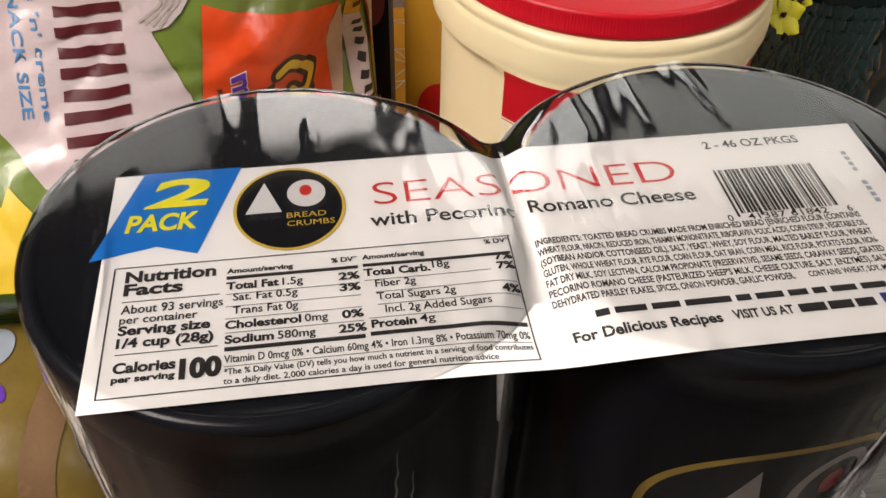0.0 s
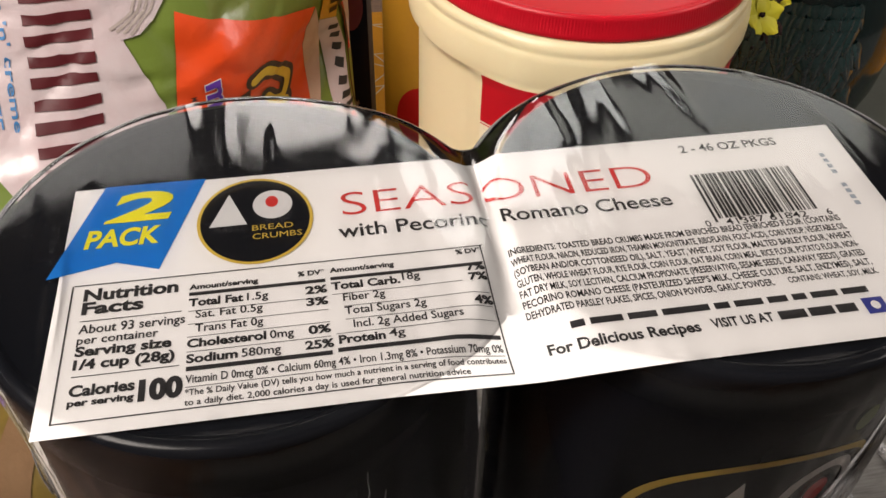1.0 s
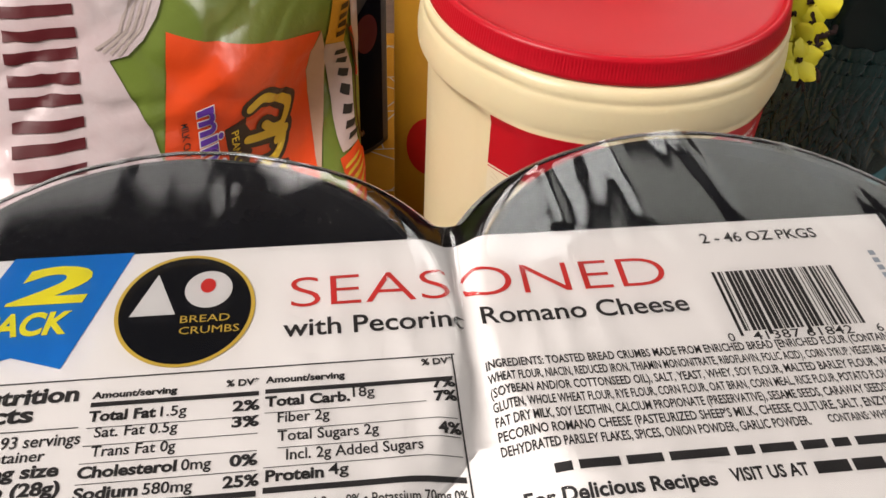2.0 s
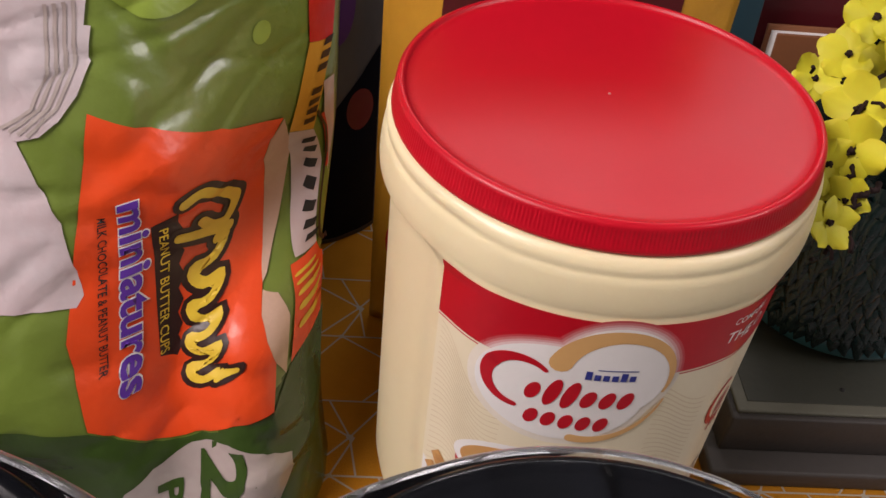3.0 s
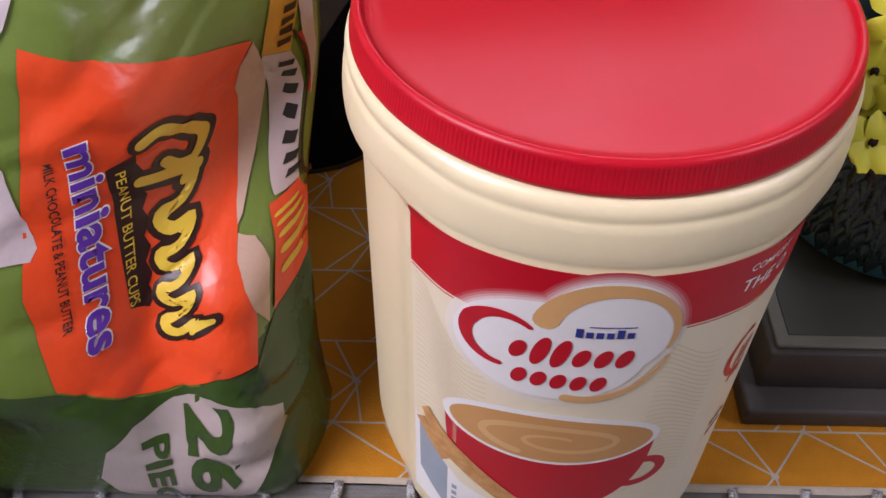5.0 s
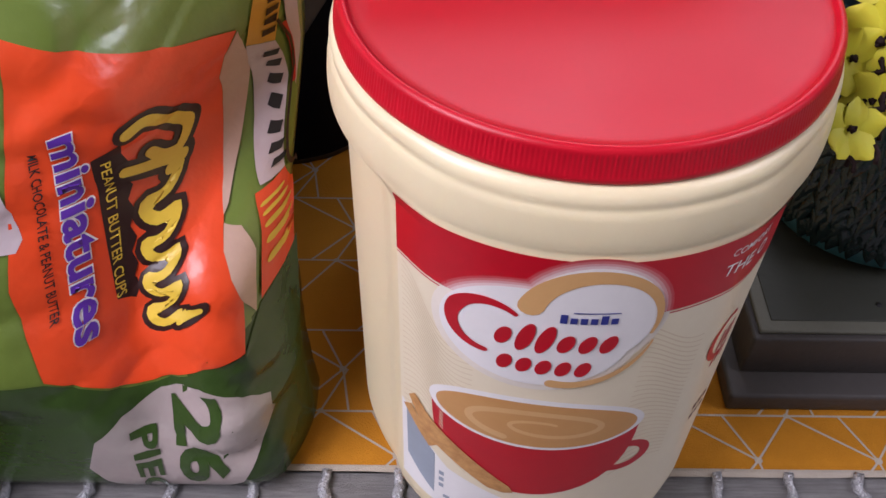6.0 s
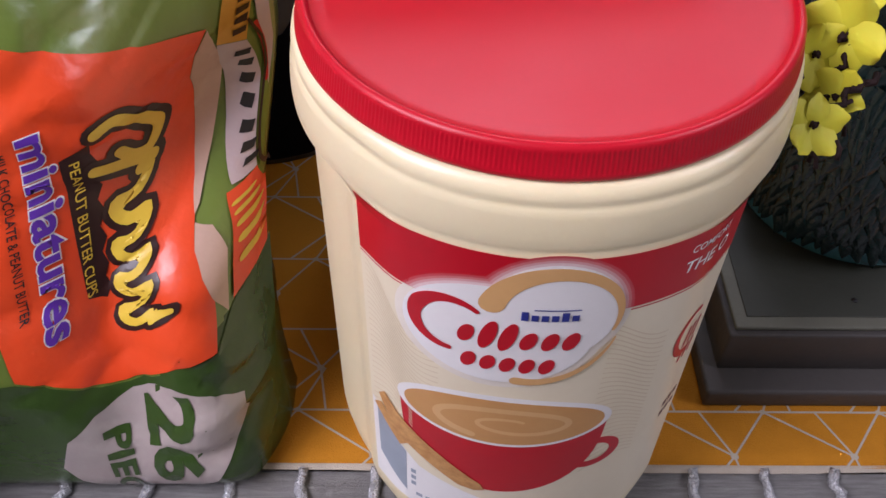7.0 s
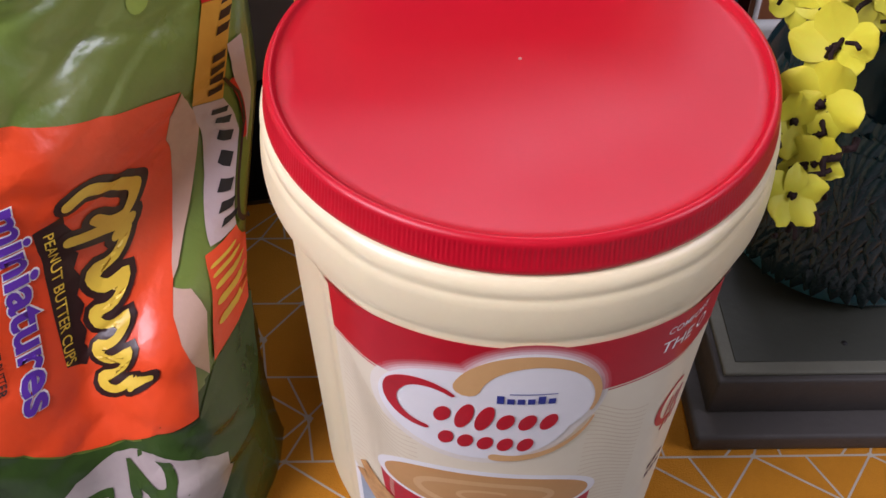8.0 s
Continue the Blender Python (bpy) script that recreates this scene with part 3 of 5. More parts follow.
part("biscuit_print", lay(join(flat([[(CX - 0.052, CZ - 0.016), (CX - 0.048, CZ - 0.011), (CX - 0.0055, CZ - 0.0475), (CX - 0.0035, CZ - 0.052), (CX - 0.0075, CZ - 0.0535), (CX - 0.014, CZ - 0.052), (CX - 0.043, CZ - 0.030)]]), flat([[(CX - 0.0555, CZ - 0.026), (CX - 0.0505, CZ - 0.021), (CX - 0.036, CZ - 0.035), (CX - 0.040, CZ - 0.040)]])), can_place, 0.0011, 0.004), "biscuit", can_label, "printed brown biscuits")
part("white_cloth_print", lay(flat([[(deg(-135), 0.029), (deg(-135), 0.088), (deg(-130), 0.083), (deg(-118), 0.062), (deg(-98), 0.050), (deg(-72), 0.046), (deg(-72), 0.029)]]), can_place, 0.0003, 0.004), "print_white", can_label)
part("grey_block", lay(flat([[(deg(-133) + 0.0004, 0.05 - 0.0008), (deg(-133), 0.084), (deg(-122), 0.068), (deg(-122), 0.036)]] + []), can_place, 0.0005, 0.004), "print_grey", can_label)
part("small_print", lay(flat([rect(deg(-119) + 0.0045 * k, 0.036, deg(-119) + 0.0045 * k + 0.003, 0.0385) for k in range(3)] + [rect(deg(-120.5), 0.044 + 0.005 * k, deg(-119), 0.047 + 0.005 * k) for k in range(3)]), can_place, 0.0006, 0.004), "print_grey", can_label)
part("band_lettering", lay(words([("COMFORT", deg(-62), 0.1925, 0.0185, 0.0032, 0.2), ("THE O", deg(-62.5), 0.1835, 0.0205, 0.0056, 0.2)], 0.01, 3), can_place, 0.0009, 0.004), "print_white", can_label)
side = [stroke(arc(deg(-51), 0.140, 0.008, 0.011, 60, 270, 20), 0.0022, 0.0035)] + [stroke([(deg(-52.5) + 0.0035 * k, 0.133), (deg(-52.5) + 0.0035 * k + 0.002, 0.142)], 0.0018) for k in range(3)] + [stroke([(deg(-52.5) + 0.0035 * k, 0.124), (deg(-52.5) + 0.0035 * k + 0.0015, 0.130)], 0.0018) for k in range(3)]
part("side_emblem", lay(join(*[flat([s]) for s in side]), can_place, 0.0004, 0.004), "band_red", can_label)
part("side_print", lay(flat([rect(deg(-52) + 0.004 * k, 0.092 - 0.007 * j, deg(-52) + 0.004 * k + 0.003, 0.0955 - 0.007 * j) for k in range(3) for j in range(2)]), can_place, 0.0004, 0.004), "maroon", can_label)

# ---- twin pack of crumb cans ----
PX0, PX1, PY, PZ, PR = -0.1635, -0.0072, -0.1927, 0.2362, 0.0755
MID = (PX0 + PX1) / 2

def pack_size(p):
    """From the drawing of the pack to its own size and place; the can walls reach down to the table."""
    k, (cx, cy, cz) = 0.68, (-0.1446, -0.4073, 0.4310)
    low = cz + k * (0.10 - cz)
    return Vector((cx + k * (p[0] - cx), cy + k * (p[1] - cy), cz + k * (p[2] - cz) if p[2] > 0.10 else low * p[2] / 0.10))


def pack_part(name, bm, mat, parent=None, label="", smooth=True):
    for v in bm.verts:
        v.co = pack_size(v.co)
    return part(name, bm, mat, parent, label, smooth)


pack = thing("shrink_wrapped_twin_pack", tuple(pack_size(Vector((MID, PY, 0)))), "two black crumb cans shrink-wrapped together under a white paper label", "twin pack")
for cx in (PX0, PX1):
    can = pack_part("can", lathe([(0.03, 0.0), (0.070, 0.0), (0.0725, 0.002), (0.0728, 0.012), (0.0728, 0.20), (0.0726, 0.214), (0.071, 0.216)], 96, at=(cx, PY)), "black_can", pack)
    pack_part("lid", lathe([(0.0722, 0.2145), (0.0748, 0.2145), (0.0752, 0.2155), (0.0753, 0.233), (0.0748, 0.2348), (0.0738, 0.2357), (0.0722, 0.2360), (0.0712, 0.2359), (0.0704, 0.2354), (0.0696, 0.2351), (0.060, 0.2350), (0.03, 0.2349), (0.001, 0.2349)], 96, at=(cx, PY)), "black_lid", can, "black plastic snap lid")


def can_front(u, v, lift):
    a = -math.pi / 2 + u / 0.0728
    return Vector((PX1 + (0.0728 + lift) * math.cos(a), PY + (0.0728 + lift) * math.sin(a), v))


emblem = pack_part("front_emblem", lay(flat([ellipse(0.004, 0.150, 0.046, 0.0385, 64)]), can_front, 0.0002, 0.005), "black_lid", pack, "black oval emblem with gold ring")
pack_part("gold_ring", lay(ring(0.004, 0.150, 0.049, 0.0415, 0.0030, 72), can_front, 0.0003, 0.005), "gold", emblem)
pack_part("pale_mark", lay(join(flat([[(-0.030, 0.136), (0.000, 0.136), (-0.008, 0.180)]]), ring(0.022, 0.160, 0.017, 0.021, 0.0045, 40)), can_front, 0.0004, 0.005), "silver_print", emblem)
pack_part("red_drop", lay(flat([ellipse(0.022, 0.164, 0.0048, 0.0068, 20)]), can_front, 0.0005, 0.005), "ink_red", emblem)
pack_part("green_dot", lay(flat([ellipse(0.0300, 0.1990, 0.005, 0.0055, 20)]), can_front, 0.0005, 0.005), "bag_green", emblem)


def pack_half(x, low, r):
    """Half the pack's depth at x, with the film drawn across the gap between the cans."""
    h = 0.0
    for cx in (PX0, PX1):
        q = r * r - (x - cx) ** 2
        if q > 0:
            h = max(h, math.sqrt(q))
    return math.sqrt(h * h + low * low * math.exp(-((x - MID) / 0.03) ** 2)) if low else h


def dip(x, y):
    """How far label and film sink into the gap between the cans."""
    d = min(abs(y - PY), 0.072)
    g = (PX1 - PX0) / 2 - math.sqrt(0.0745 ** 2 - d * d)
    w = abs(x - MID)
    if w >= g:
        return 0.0
    f = 1 - (w / g) ** 2
    taut = 0.12 + 0.88 * min(max((y + 0.2585) / 0.05, 0), 1)
    return -min(0.0012 + 0.30 * g, 0.010) * f * f * (0.55 + 0.45 * f) * taut


def film_ripple(x, y):
    """Drawn wrinkles of the film: strong round the gap and at the ends, slight over the label."""
    near = math.exp(-((x - MID) / 0.05) ** 2)
    free = 1.0 if y > -0.1625 or x < -0.2138 or x > 0.044 or y < -0.2585 else 0.25
    q = max(noise.noise(Vector((x * 115 + 9 * y, y * 13, 5))) - 0.08, 0)
    return 0.0005 * noise.noise(Vector((x * 170, y * 45, 2))) * near + 0.0024 * q * q * free


LAB_Z = PZ + 0.0006


def label_place(u, v, lift):
    sag = 0.0004 * noise.noise(Vector((u * 45, v * 30, 8))) * math.exp(-((u - MID) / 0.04) ** 2)
    return Vector((u, v, LAB_Z + dip(u, v) + sag + lift))


LX0, LX1, LY0, LY1 = -0.2138, 0.0440, -0.2585, -0.1625
paper = pack_part("paper_label", lay(flat([rect(LX0, LY0, LX1, LY1)]), label_place, 0, 0.003), "paper", pack, "white printed paper label")
inner = [rect(LX0 + 0.0004, LY0 + 0.0004, LX1 - 0.0004, LY1 - 0.0004)]
pack_part("label_back", lay(flat(inner), label_place, -0.0003, 0.003), "paper", paper)
P1, P2, P3 = 0.00018, 0.00032, 0.00046
pack_part("blue_tag", lay(flat([[(-0.2044, -0.1621), (-0.1730, -0.1621), (-0.1857, -0.2022), (-0.1981, -0.1977), (-0.2175, -0.2022)]]), label_place, P1, 0.004), "tag_blue", paper, "blue pennant tag")
pack_part("tag_lettering", lay(words([("2", -0.2035, -0.1795, 0.0205, 0.0135, 0.15), ("PACK", -0.2083, -0.1905, 0.0222, 0.0078, 0.15)], 0.035, 4), label_place, P2, 0.006), "tag_yellow", paper)
pack_part("emblem_disc", lay(flat([ellipse(-0.1575, -0.1845, 0.0172, 0.0192, 48)]), label_place, P1, 0.004), "black_lid", paper)
pack_part("emblem_ring", lay(ring(-0.1575, -0.1845, 0.0178, 0.0198, 0.0010, 56), label_place, P2, 0.006), "gold", paper)
pack_part("emblem_mark", lay(join(flat([[(-0.1715, -0.1865), (-0.1600, -0.1865), (-0.1655, -0.1715)]]), flat([ellipse(-0.1520, -0.1780, 0.0062, 0.0068, 30)])), label_place, P2, 0.006), "silver_print", paper)
pack_part("emblem_drop", lay(flat([ellipse(-0.1522, -0.1768, 0.0020, 0.0027, 16)]), label_place, P3, 0), "ink_red", paper)
pack_part("emblem_lettering", lay(words([("BREAD", -0.1585, -0.1898, 0.0125, 0.0026), ("CRUMBS", -0.1585, -0.1937, 0.0150, 0.0026)]), label_place, P3, 0), "gold", paper)
pack_part("title_lettering", lay(words([("SEASONED", -0.1305, -0.1865, 0.1025, 0.0118)], -0.012, 5), label_place, P1, 0.004), "ink_red", paper)
pack_part("subtitle_lettering", lay(words([("with Pecorino Romano Cheese", -0.1325, -0.1965, 0.1072, 0.0062)], 0.012, 4), label_place, P1, 0.004), "ink", paper)
c0, c1, c2, c3 = -0.2060, -0.1767, -0.1365, -0.1005
facts_bold = words([("Nutrition", c0, -0.2122, 0.0262, 0.0046), ("Facts", c0, -0.2174, 0.0168, 0.0046), ("Serving size", c0, -0.2326, 0.0252, 0.0034), ("1/4 cup (28g)", c0, -0.2372, 0.0262, 0.0034), ("Calories", c0, -0.2460, 0.0165, 0.0036), ("per serving", c0, -0.2492, 0.0165, 0.0022),
                    ("Amount/serving", c1, -0.2120, 0.0195, 0.0020), ("% DV*", -0.1458, -0.2112, 0.0078, 0.0020), ("Amount/serving", c2, -0.2110, 0.0190, 0.0020), ("% DV*", -0.0985, -0.2088, 0.0078, 0.0020),
                    ("Total Fat", c1, -0.2186, 0.0152, 0.0030), ("2%", -0.1440, -0.2186, 0.0062, 0.0030), ("3%", -0.1440, -0.2232, 0.0062, 0.0030), ("Cholesterol", c1, -0.2338, 0.0212, 0.0030), ("0%", -0.1440, -0.2338, 0.0062, 0.0030), ("Sodium", c1, -0.2392, 0.0135, 0.0030), ("25%", -0.1452, -0.2392, 0.0078, 0.0030),
                    ("Total Carb.", c2, -0.2180, 0.0200, 0.0030), ("7%", -0.0965, -0.2160, 0.0055, 0.0030), ("7%", -0.0965, -0.2200, 0.0055, 0.0030), ("4%", -0.0965, -0.2290, 0.0055, 0.0030), ("Protein", c2 + 0.0005, -0.2385, 0.0128, 0.0030)], 0.036, 4)
pack_part("calorie_count", lay(words([("100", -0.1885, -0.2497, 0.0112, 0.0066)], 0.055, 4), label_place, P1, 0), "ink", paper)
pack_part("facts_bold", lay(facts_bold, label_place, P1, 0), "ink", paper)
facts = words([("About 93 servings", c0, -0.2246, 0.0285, 0.0034), ("per container", c0, -0.2284, 0.0215, 0.0030), ("1.5g", -0.1605, -0.2186, 0.0060, 0.0030), ("Sat. Fat 0.5g", c1 + 0.002, -0.2232, 0.0185, 0.0030), ("Trans Fat 0g", c1 + 0.002, -0.2284, 0.0185, 0.0030), ("0mg", -0.1545, -0.2338, 0.0065, 0.0030), ("580mg", -0.1622, -0.2392, 0.0105, 0.0030),
               ("18g", -0.1158, -0.2170, 0.0052, 0.0030), ("Fiber 2g", c2 + 0.003, -0.2228, 0.0120, 0.0030), ("Total Sugars 2g", c2 + 0.003, -0.2280, 0.0232, 0.0030), ("Incl. 2g Added Sugars", c2 + 0.005, -0.2332, 0.0310, 0.0030), ("4g", -0.1222, -0.2380, 0.0045, 0.0030),
               ("Vitamin D 0mcg 0% \u2022 Calcium 60mg 4% \u2022 Iron 1.3mg 8% \u2022 Potassium 70mg 0%", c1, -0.2460, 0.0850, 0.0028), ("*The % Daily Value (DV) tells you how much a nutrient in a serving of food contributes", c1, -0.2500, 0.0850, 0.0021), ("to a daily diet. 2,000 calories a day is used for general nutrition advice", c1, -0.2532, 0.0745, 0.0021)], 0.012, 3)
pack_part("facts_lettering", lay(facts, label_place, P1, 0), "ink", paper)
rules = [rect(-0.2090, -0.2062, -0.0900, -0.2058), rect(-0.2096, -0.2544, -0.0905, -0.2540), rect(-0.2096, -0.2544, -0.2092, -0.2060), rect(-0.0909, -0.2544, -0.0905, -0.2058), rect(c0, -0.2202, -0.1785, -0.2199), rect(c0, -0.2398, -0.1785, -0.2395), rect(c1, -0.2145, -0.1380, -0.2132), rect(c2, -0.2142, -0.0915, -0.2129),
         rect(c1, -0.2206, -0.1380, -0.2204), rect(c1, -0.2255, -0.1380, -0.2253), rect(c1, -0.2302, -0.1380, -0.2300), rect(c1, -0.2355, -0.1380, -0.2353), rect(c1, -0.2420, -0.1380, -0.2405), rect(c2, -0.2200, -0.0985, -0.2198), rect(c2 + 0.003, -0.2250, -0.0915, -0.2248), rect(c2 + 0.003, -0.2300, -0.0915, -0.2298), rect(c2, -0.2350, -0.0915, -0.2348), rect(c2, -0.2415, -0.0915, -0.2400), rect(c1, -0.2474, -0.0915, -0.2472)]
pack_part("facts_ruling", lay(flat(rules), label_place, P1, 0.004), "ink", paper)
ing = ["INGREDIENTS: TOASTED BREAD CRUMBS MADE FROM ENRICHED BREAD [ENRICHED FLOUR (CONTAINS", "WHEAT FLOUR, NIACIN, REDUCED IRON, THIAMIN MONONITRATE, RIBOFLAVIN, FOLIC ACID), CORN SYRUP, VEGETABLE OIL", "(SOYBEAN AND/OR COTTONSEED OIL), SALT, YEAST, WHEY, SOY FLOUR, MALTED BARLEY FLOUR, WHEAT", "GLUTEN, WHOLE WHEAT FLOUR, RYE FLOUR, CORN FLOUR, OAT BRAN, CORN MEAL, RICE FLOUR, POTATO FLOUR, NON-", "FAT DRY MILK, SOY LECITHIN, CALCIUM PROPIONATE (PRESERVATIVE), SESAME SEEDS, CARAWAY SEEDS], GRATED", "PECORINO ROMANO CHEESE (PASTEURIZED SHEEP'S MILK, CHEESE CULTURE, SALT, ENZYMES), SALT,", "DEHYDRATED PARSLEY FLAKES, SPICES, ONION POWDER, GARLIC POWDER."]
pack_part("ingredient_lettering", lay(words([(s, -0.0825, -0.2112 - 0.0040 * k, (0.0745 if k == 6 else 0.1075), 0.0027) for k, s in enumerate(ing)] + [("CONTAINS: WHEAT, SOY, MILK.", -0.0035, -0.2350, 0.0285, 0.0024)], 0.020, 2), label_place, P1, 0), "ink", paper)
pack_part("weight_lettering", lay(words([("2 - 46 OZ PKGS", -0.0135, -0.1712, 0.0350, 0.0042)], 0.014, 3), label_place, P1, 0), "ink", paper)
bar_rng = random.Random(11)
bars, bx = [], -0.0150
while bx < 0.0195:
    w = bar_rng.choice((0.00030, 0.00030, 0.00058, 0.00085, 0.0011))
    bars.append(rect(bx, -0.2050 if bar_rng.random() < 0.85 else -0.2066, bx + w, -0.1830))
    bx += w + bar_rng.choice((0.00030, 0.00030, 0.00055, 0.0008))
pack_part("barcode", lay(flat(bars), label_place, P1, 0), "ink", paper)
pack_part("barcode_number", lay(words([("0", -0.0186, -0.2082, 0.0018, 0.0030), ("41387", -0.0118, -0.2082, 0.0128, 0.0030), ("61842", 0.0028, -0.2082, 0.0128, 0.0030), ("6", 0.0222, -0.2082, 0.0018, 0.0030)], 0.004), label_place, P1, 0), "ink", paper)
addr = []
ax = -0.0715
for w in (0.0040, 0.0095, 0.0085, 0.0140, 0.0045, 0.0085, 0.0060, 0.0042, 0.0080, 0.0080):
    addr.append(rect(ax, -0.2418, ax + w, -0.2394))
    ax += w + 0.0016
pack_part("address_print", lay(flat(addr), label_place, P1, 0.004), "ink", paper)
pack_part("recipe_lettering", lay(words([("For Delicious Recipes", -0.0795, -0.2490, 0.0435, 0.0038), ("VISIT US AT", -0.0325, -0.2484, 0.0185, 0.0034)], 0.030, 3), label_place, P1, 0), "ink", paper)
pack_part("address_bar", lay(flat([rect(-0.0122, -0.2484, -0.0040, -0.2452), rect(-0.0030, -0.2484, 0.0045, -0.2452), rect(0.0055, -0.2484, 0.0115, -0.2452)]), label_place, P1, 0.004), "ink", paper)
pack_part("blue_square", lay(flat([rect(0.0140, -0.2500, 0.0205, -0.2440)]), label_place, P1, 0), "print_blue", paper)
pack_part("square_mark", lay(flat([ellipse(0.0173, -0.2470, 0.0014, 0.0016, 16)]), label_place, P2, 0), "print_white", paper)
codes = []
for k in range(4):
    codes.append(rect(0.0335, -0.1800 - 0.0030 * k, 0.0353, -0.1780 - 0.0030 * k))
    codes.append(rect(0.0335, -0.1960 - 0.0030 * k, 0.0353, -0.1940 - 0.0030 * k))
pack_part("stamped_code", lay(flat(codes), label_place, P1, 0), "print_grey", paper)

# the film: a top sheet drawn over label and lids, and a wall shrunk round both cans
FR = 0.0764


def film_outline(low, r, n=220):
    x0, x1 = PX0 - r, PX1 + r
    xs = [MID + (x1 - MID) * math.sin(math.pi / 2 * (2 * i / n - 1)) for i in range(n + 1)]
    return [(x, pack_half(x, low, r) if 0 < i < n else 0.0) for i, x in enumerate(xs)]


bm = bmesh.new()
rows = []
for z, low, r in ((0.0006, 0.050, 0.0735), (0.05, 0.054, 0.0738), (0.10, 0.056, 0.0740), (0.15, 0.055, 0.0742), (0.19, 0.052, 0.0746), (0.213, 0.048, 0.0758), (0.225, 0.044, 0.0764), (0.234, 0.041, FR), (0.2364, 0.040, 0.0760), (0.2376, 0.039, 0.0748)):
    o = film_outline(low, r)
    loop = [(x, PY - h) for x, h in o] + [(x, PY + h) for x, h in o[-2:0:-1]]
    row = []
    for x, y in loop:
        nrm = Vector((x - (PX0 if x < MID else PX1), y - PY, 0)).normalized()
        k = 0.0013 * noise.noise(Vector((x * 55, y * 55, z * 9))) + 0.0012 * abs(noise.noise(Vector((x * 150, y * 150, z * 14)))) if z < 0.215 else 0.0002 * noise.noise(Vector((x * 120, y * 120, z * 60)))
        zz = z + (dip(x, y) * min(max((z - 0.2) / 0.037, 0), 1))
        row.append(bm.verts.new((x + nrm.x * k, y + nrm.y * k, zz)))
    rows.append(row)
grid_faces(bm, rows, close_u=True)
pack_part("film_wall", bm, "film_side", pack, "clear wrinkled shrink film")
bm = bmesh.new()
rows = []
for q in range(7):
    a = math.pi / 2 * q / 6
    o = film_outline(0.0395, 0.0732 + 0.0036 * math.sin(a))
    loop = [(x, PY - h) for x, h in o] + [(x, PY + h) for x, h in o[-2:0:-1]]
    rows.append([bm.verts.new((x, y, 0.2348 + 0.0032 * math.cos(a) + 0.0004 * noise.noise(Vector((x * 90, y * 90, 3))) + dip(x, y))) for x, y in loop])
grid_faces(bm, rows, close_u=True)
bmesh.ops.delete(bm, geom=[f for f in bm.faces if f.calc_center_median().y < (LY1 + 0.001 if LX0 - 0.001 < f.calc_center_median().x < LX1 + 0.001 else -0.178)], context="FACES")
pack_part("film_edge", bm, "film_edge", pack, "gathered clear film along the rims")
bm = bmesh.new()
rows = []
o = film_outline(0.039, 0.0748)
for j in range(61):
    q = -1 + 2 * j / 60
    rows.append([bm.verts.new((x, PY + q * h, 0.2376 + dip(x, PY + q * h) + 0.0006 * (1 - q * q) + film_ripple(x, PY + q * h))) for x, h in o])
grid_faces(bm, rows)
bmesh.ops.remove_doubles(bm, verts=bm.verts, dist=1e-6)
pack_part("film_top", bm, "film", pack, "clear glossy shrink film")

# loose folds of the film on the can fronts


def left_front(u, v, lift):
    a = -math.pi / 2 + u / 0.0728
    return Vector((PX0 + (0.0728 + lift) * math.cos(a), PY + (0.0728 + lift) * math.sin(a), v))


fold_rng = random.Random(31)


def film_fold(place, u0, v0, u1, v1, r):
    n = 9
    pts = [place(u0 + (u1 - u0) * i / n + fold_rng.uniform(-0.0006, 0.0006), v0 + (v1 - v0) * i / n, 0.0030 + 0.0006 * math.sin(math.pi * i / n)) for i in range(n + 1)]
    bm = tube(pts, r, 6, 0.35)
    pack_part("film_fold", bm, "film_fold", pack, "raised film fold with whitened gleam")


for k in range(22):
    u0 = 0.016 + 0.0020 * k + fold_rng.uniform(-0.001, 0.001)
    v0 = 0.115 + fold_rng.uniform(0, 0.05)
    film_fold(can_front, u0, v0, u0 + fold_rng.uniform(0.008, 0.016), v0 + fold_rng.uniform(0.025, 0.05), fold_rng.uniform(0.0006, 0.0017))
for k in range(20):
    u0 = -0.075 + 0.0068 * k + fold_rng.uniform(-0.003, 0.003)
    v0 = 0.110 + fold_rng.uniform(0, 0.07)
    film_fold(left_front, u0, v0, u0 + fold_rng.uniform(-0.003, 0.006), min(v0 + fold_rng.uniform(0.02, 0.05), 0.210), fold_rng.uniform(0.0003, 0.0006))

# ---- candy bag ----


def ease(q):
    q = min(max(q, 0), 1)
    return q * q * (3 - 2 * q)


def bag_base(x, z):
    u, v = x + 0.2, z - 0.15
    y = -0.01994 + 0.67337 * u + 0.57606 * v + 3.9967 * u * u - 0.47636 * v * v - 1.62081 * u * v
    y -= 0.048 * ease((x + 0.175) / 0.05) * ease((0.15 - z) / 0.05)
    for cx, cz, s, d in ((-0.163, 0.171, 0.016, -0.009), (-0.190, 0.198, 0.022, -0.006), (-0.264, 0.2, 0.03, 0.008), (-0.133, 0.1445, 0.014, 0.024)):
        y += d * math.exp(-((x - cx) ** 2 + (z - cz) ** 2) / (2 * s * s))
    return y


def bag_edge(z):
    return -0.1090 - 0.003 * math.exp(-((z - 0.100) / 0.035) ** 2) + 0.004 * math.exp(-(z / 0.03) ** 2)


def crease(x, z):
    """Folds and dents of the foil."""
    a = noise.noise(Vector((x * 34, z * 22, 0.5)))
    b = noise.noise(Vector((x * 70 + z * 40, z * 60 - x * 30, 7.5)))
    c = abs(noise.noise(Vector((x * 26 + z * 12, z * 30, 4.2))))
    d = abs(noise.noise(Vector((x * 18 - z * 40, z * 14 + x * 10, 11.3))))
    return 0.0026 * a + 0.0012 * b + 0.008 * (0.20 - min(c, 0.20)) + 0.010 * (0.14 - min(d, 0.14))


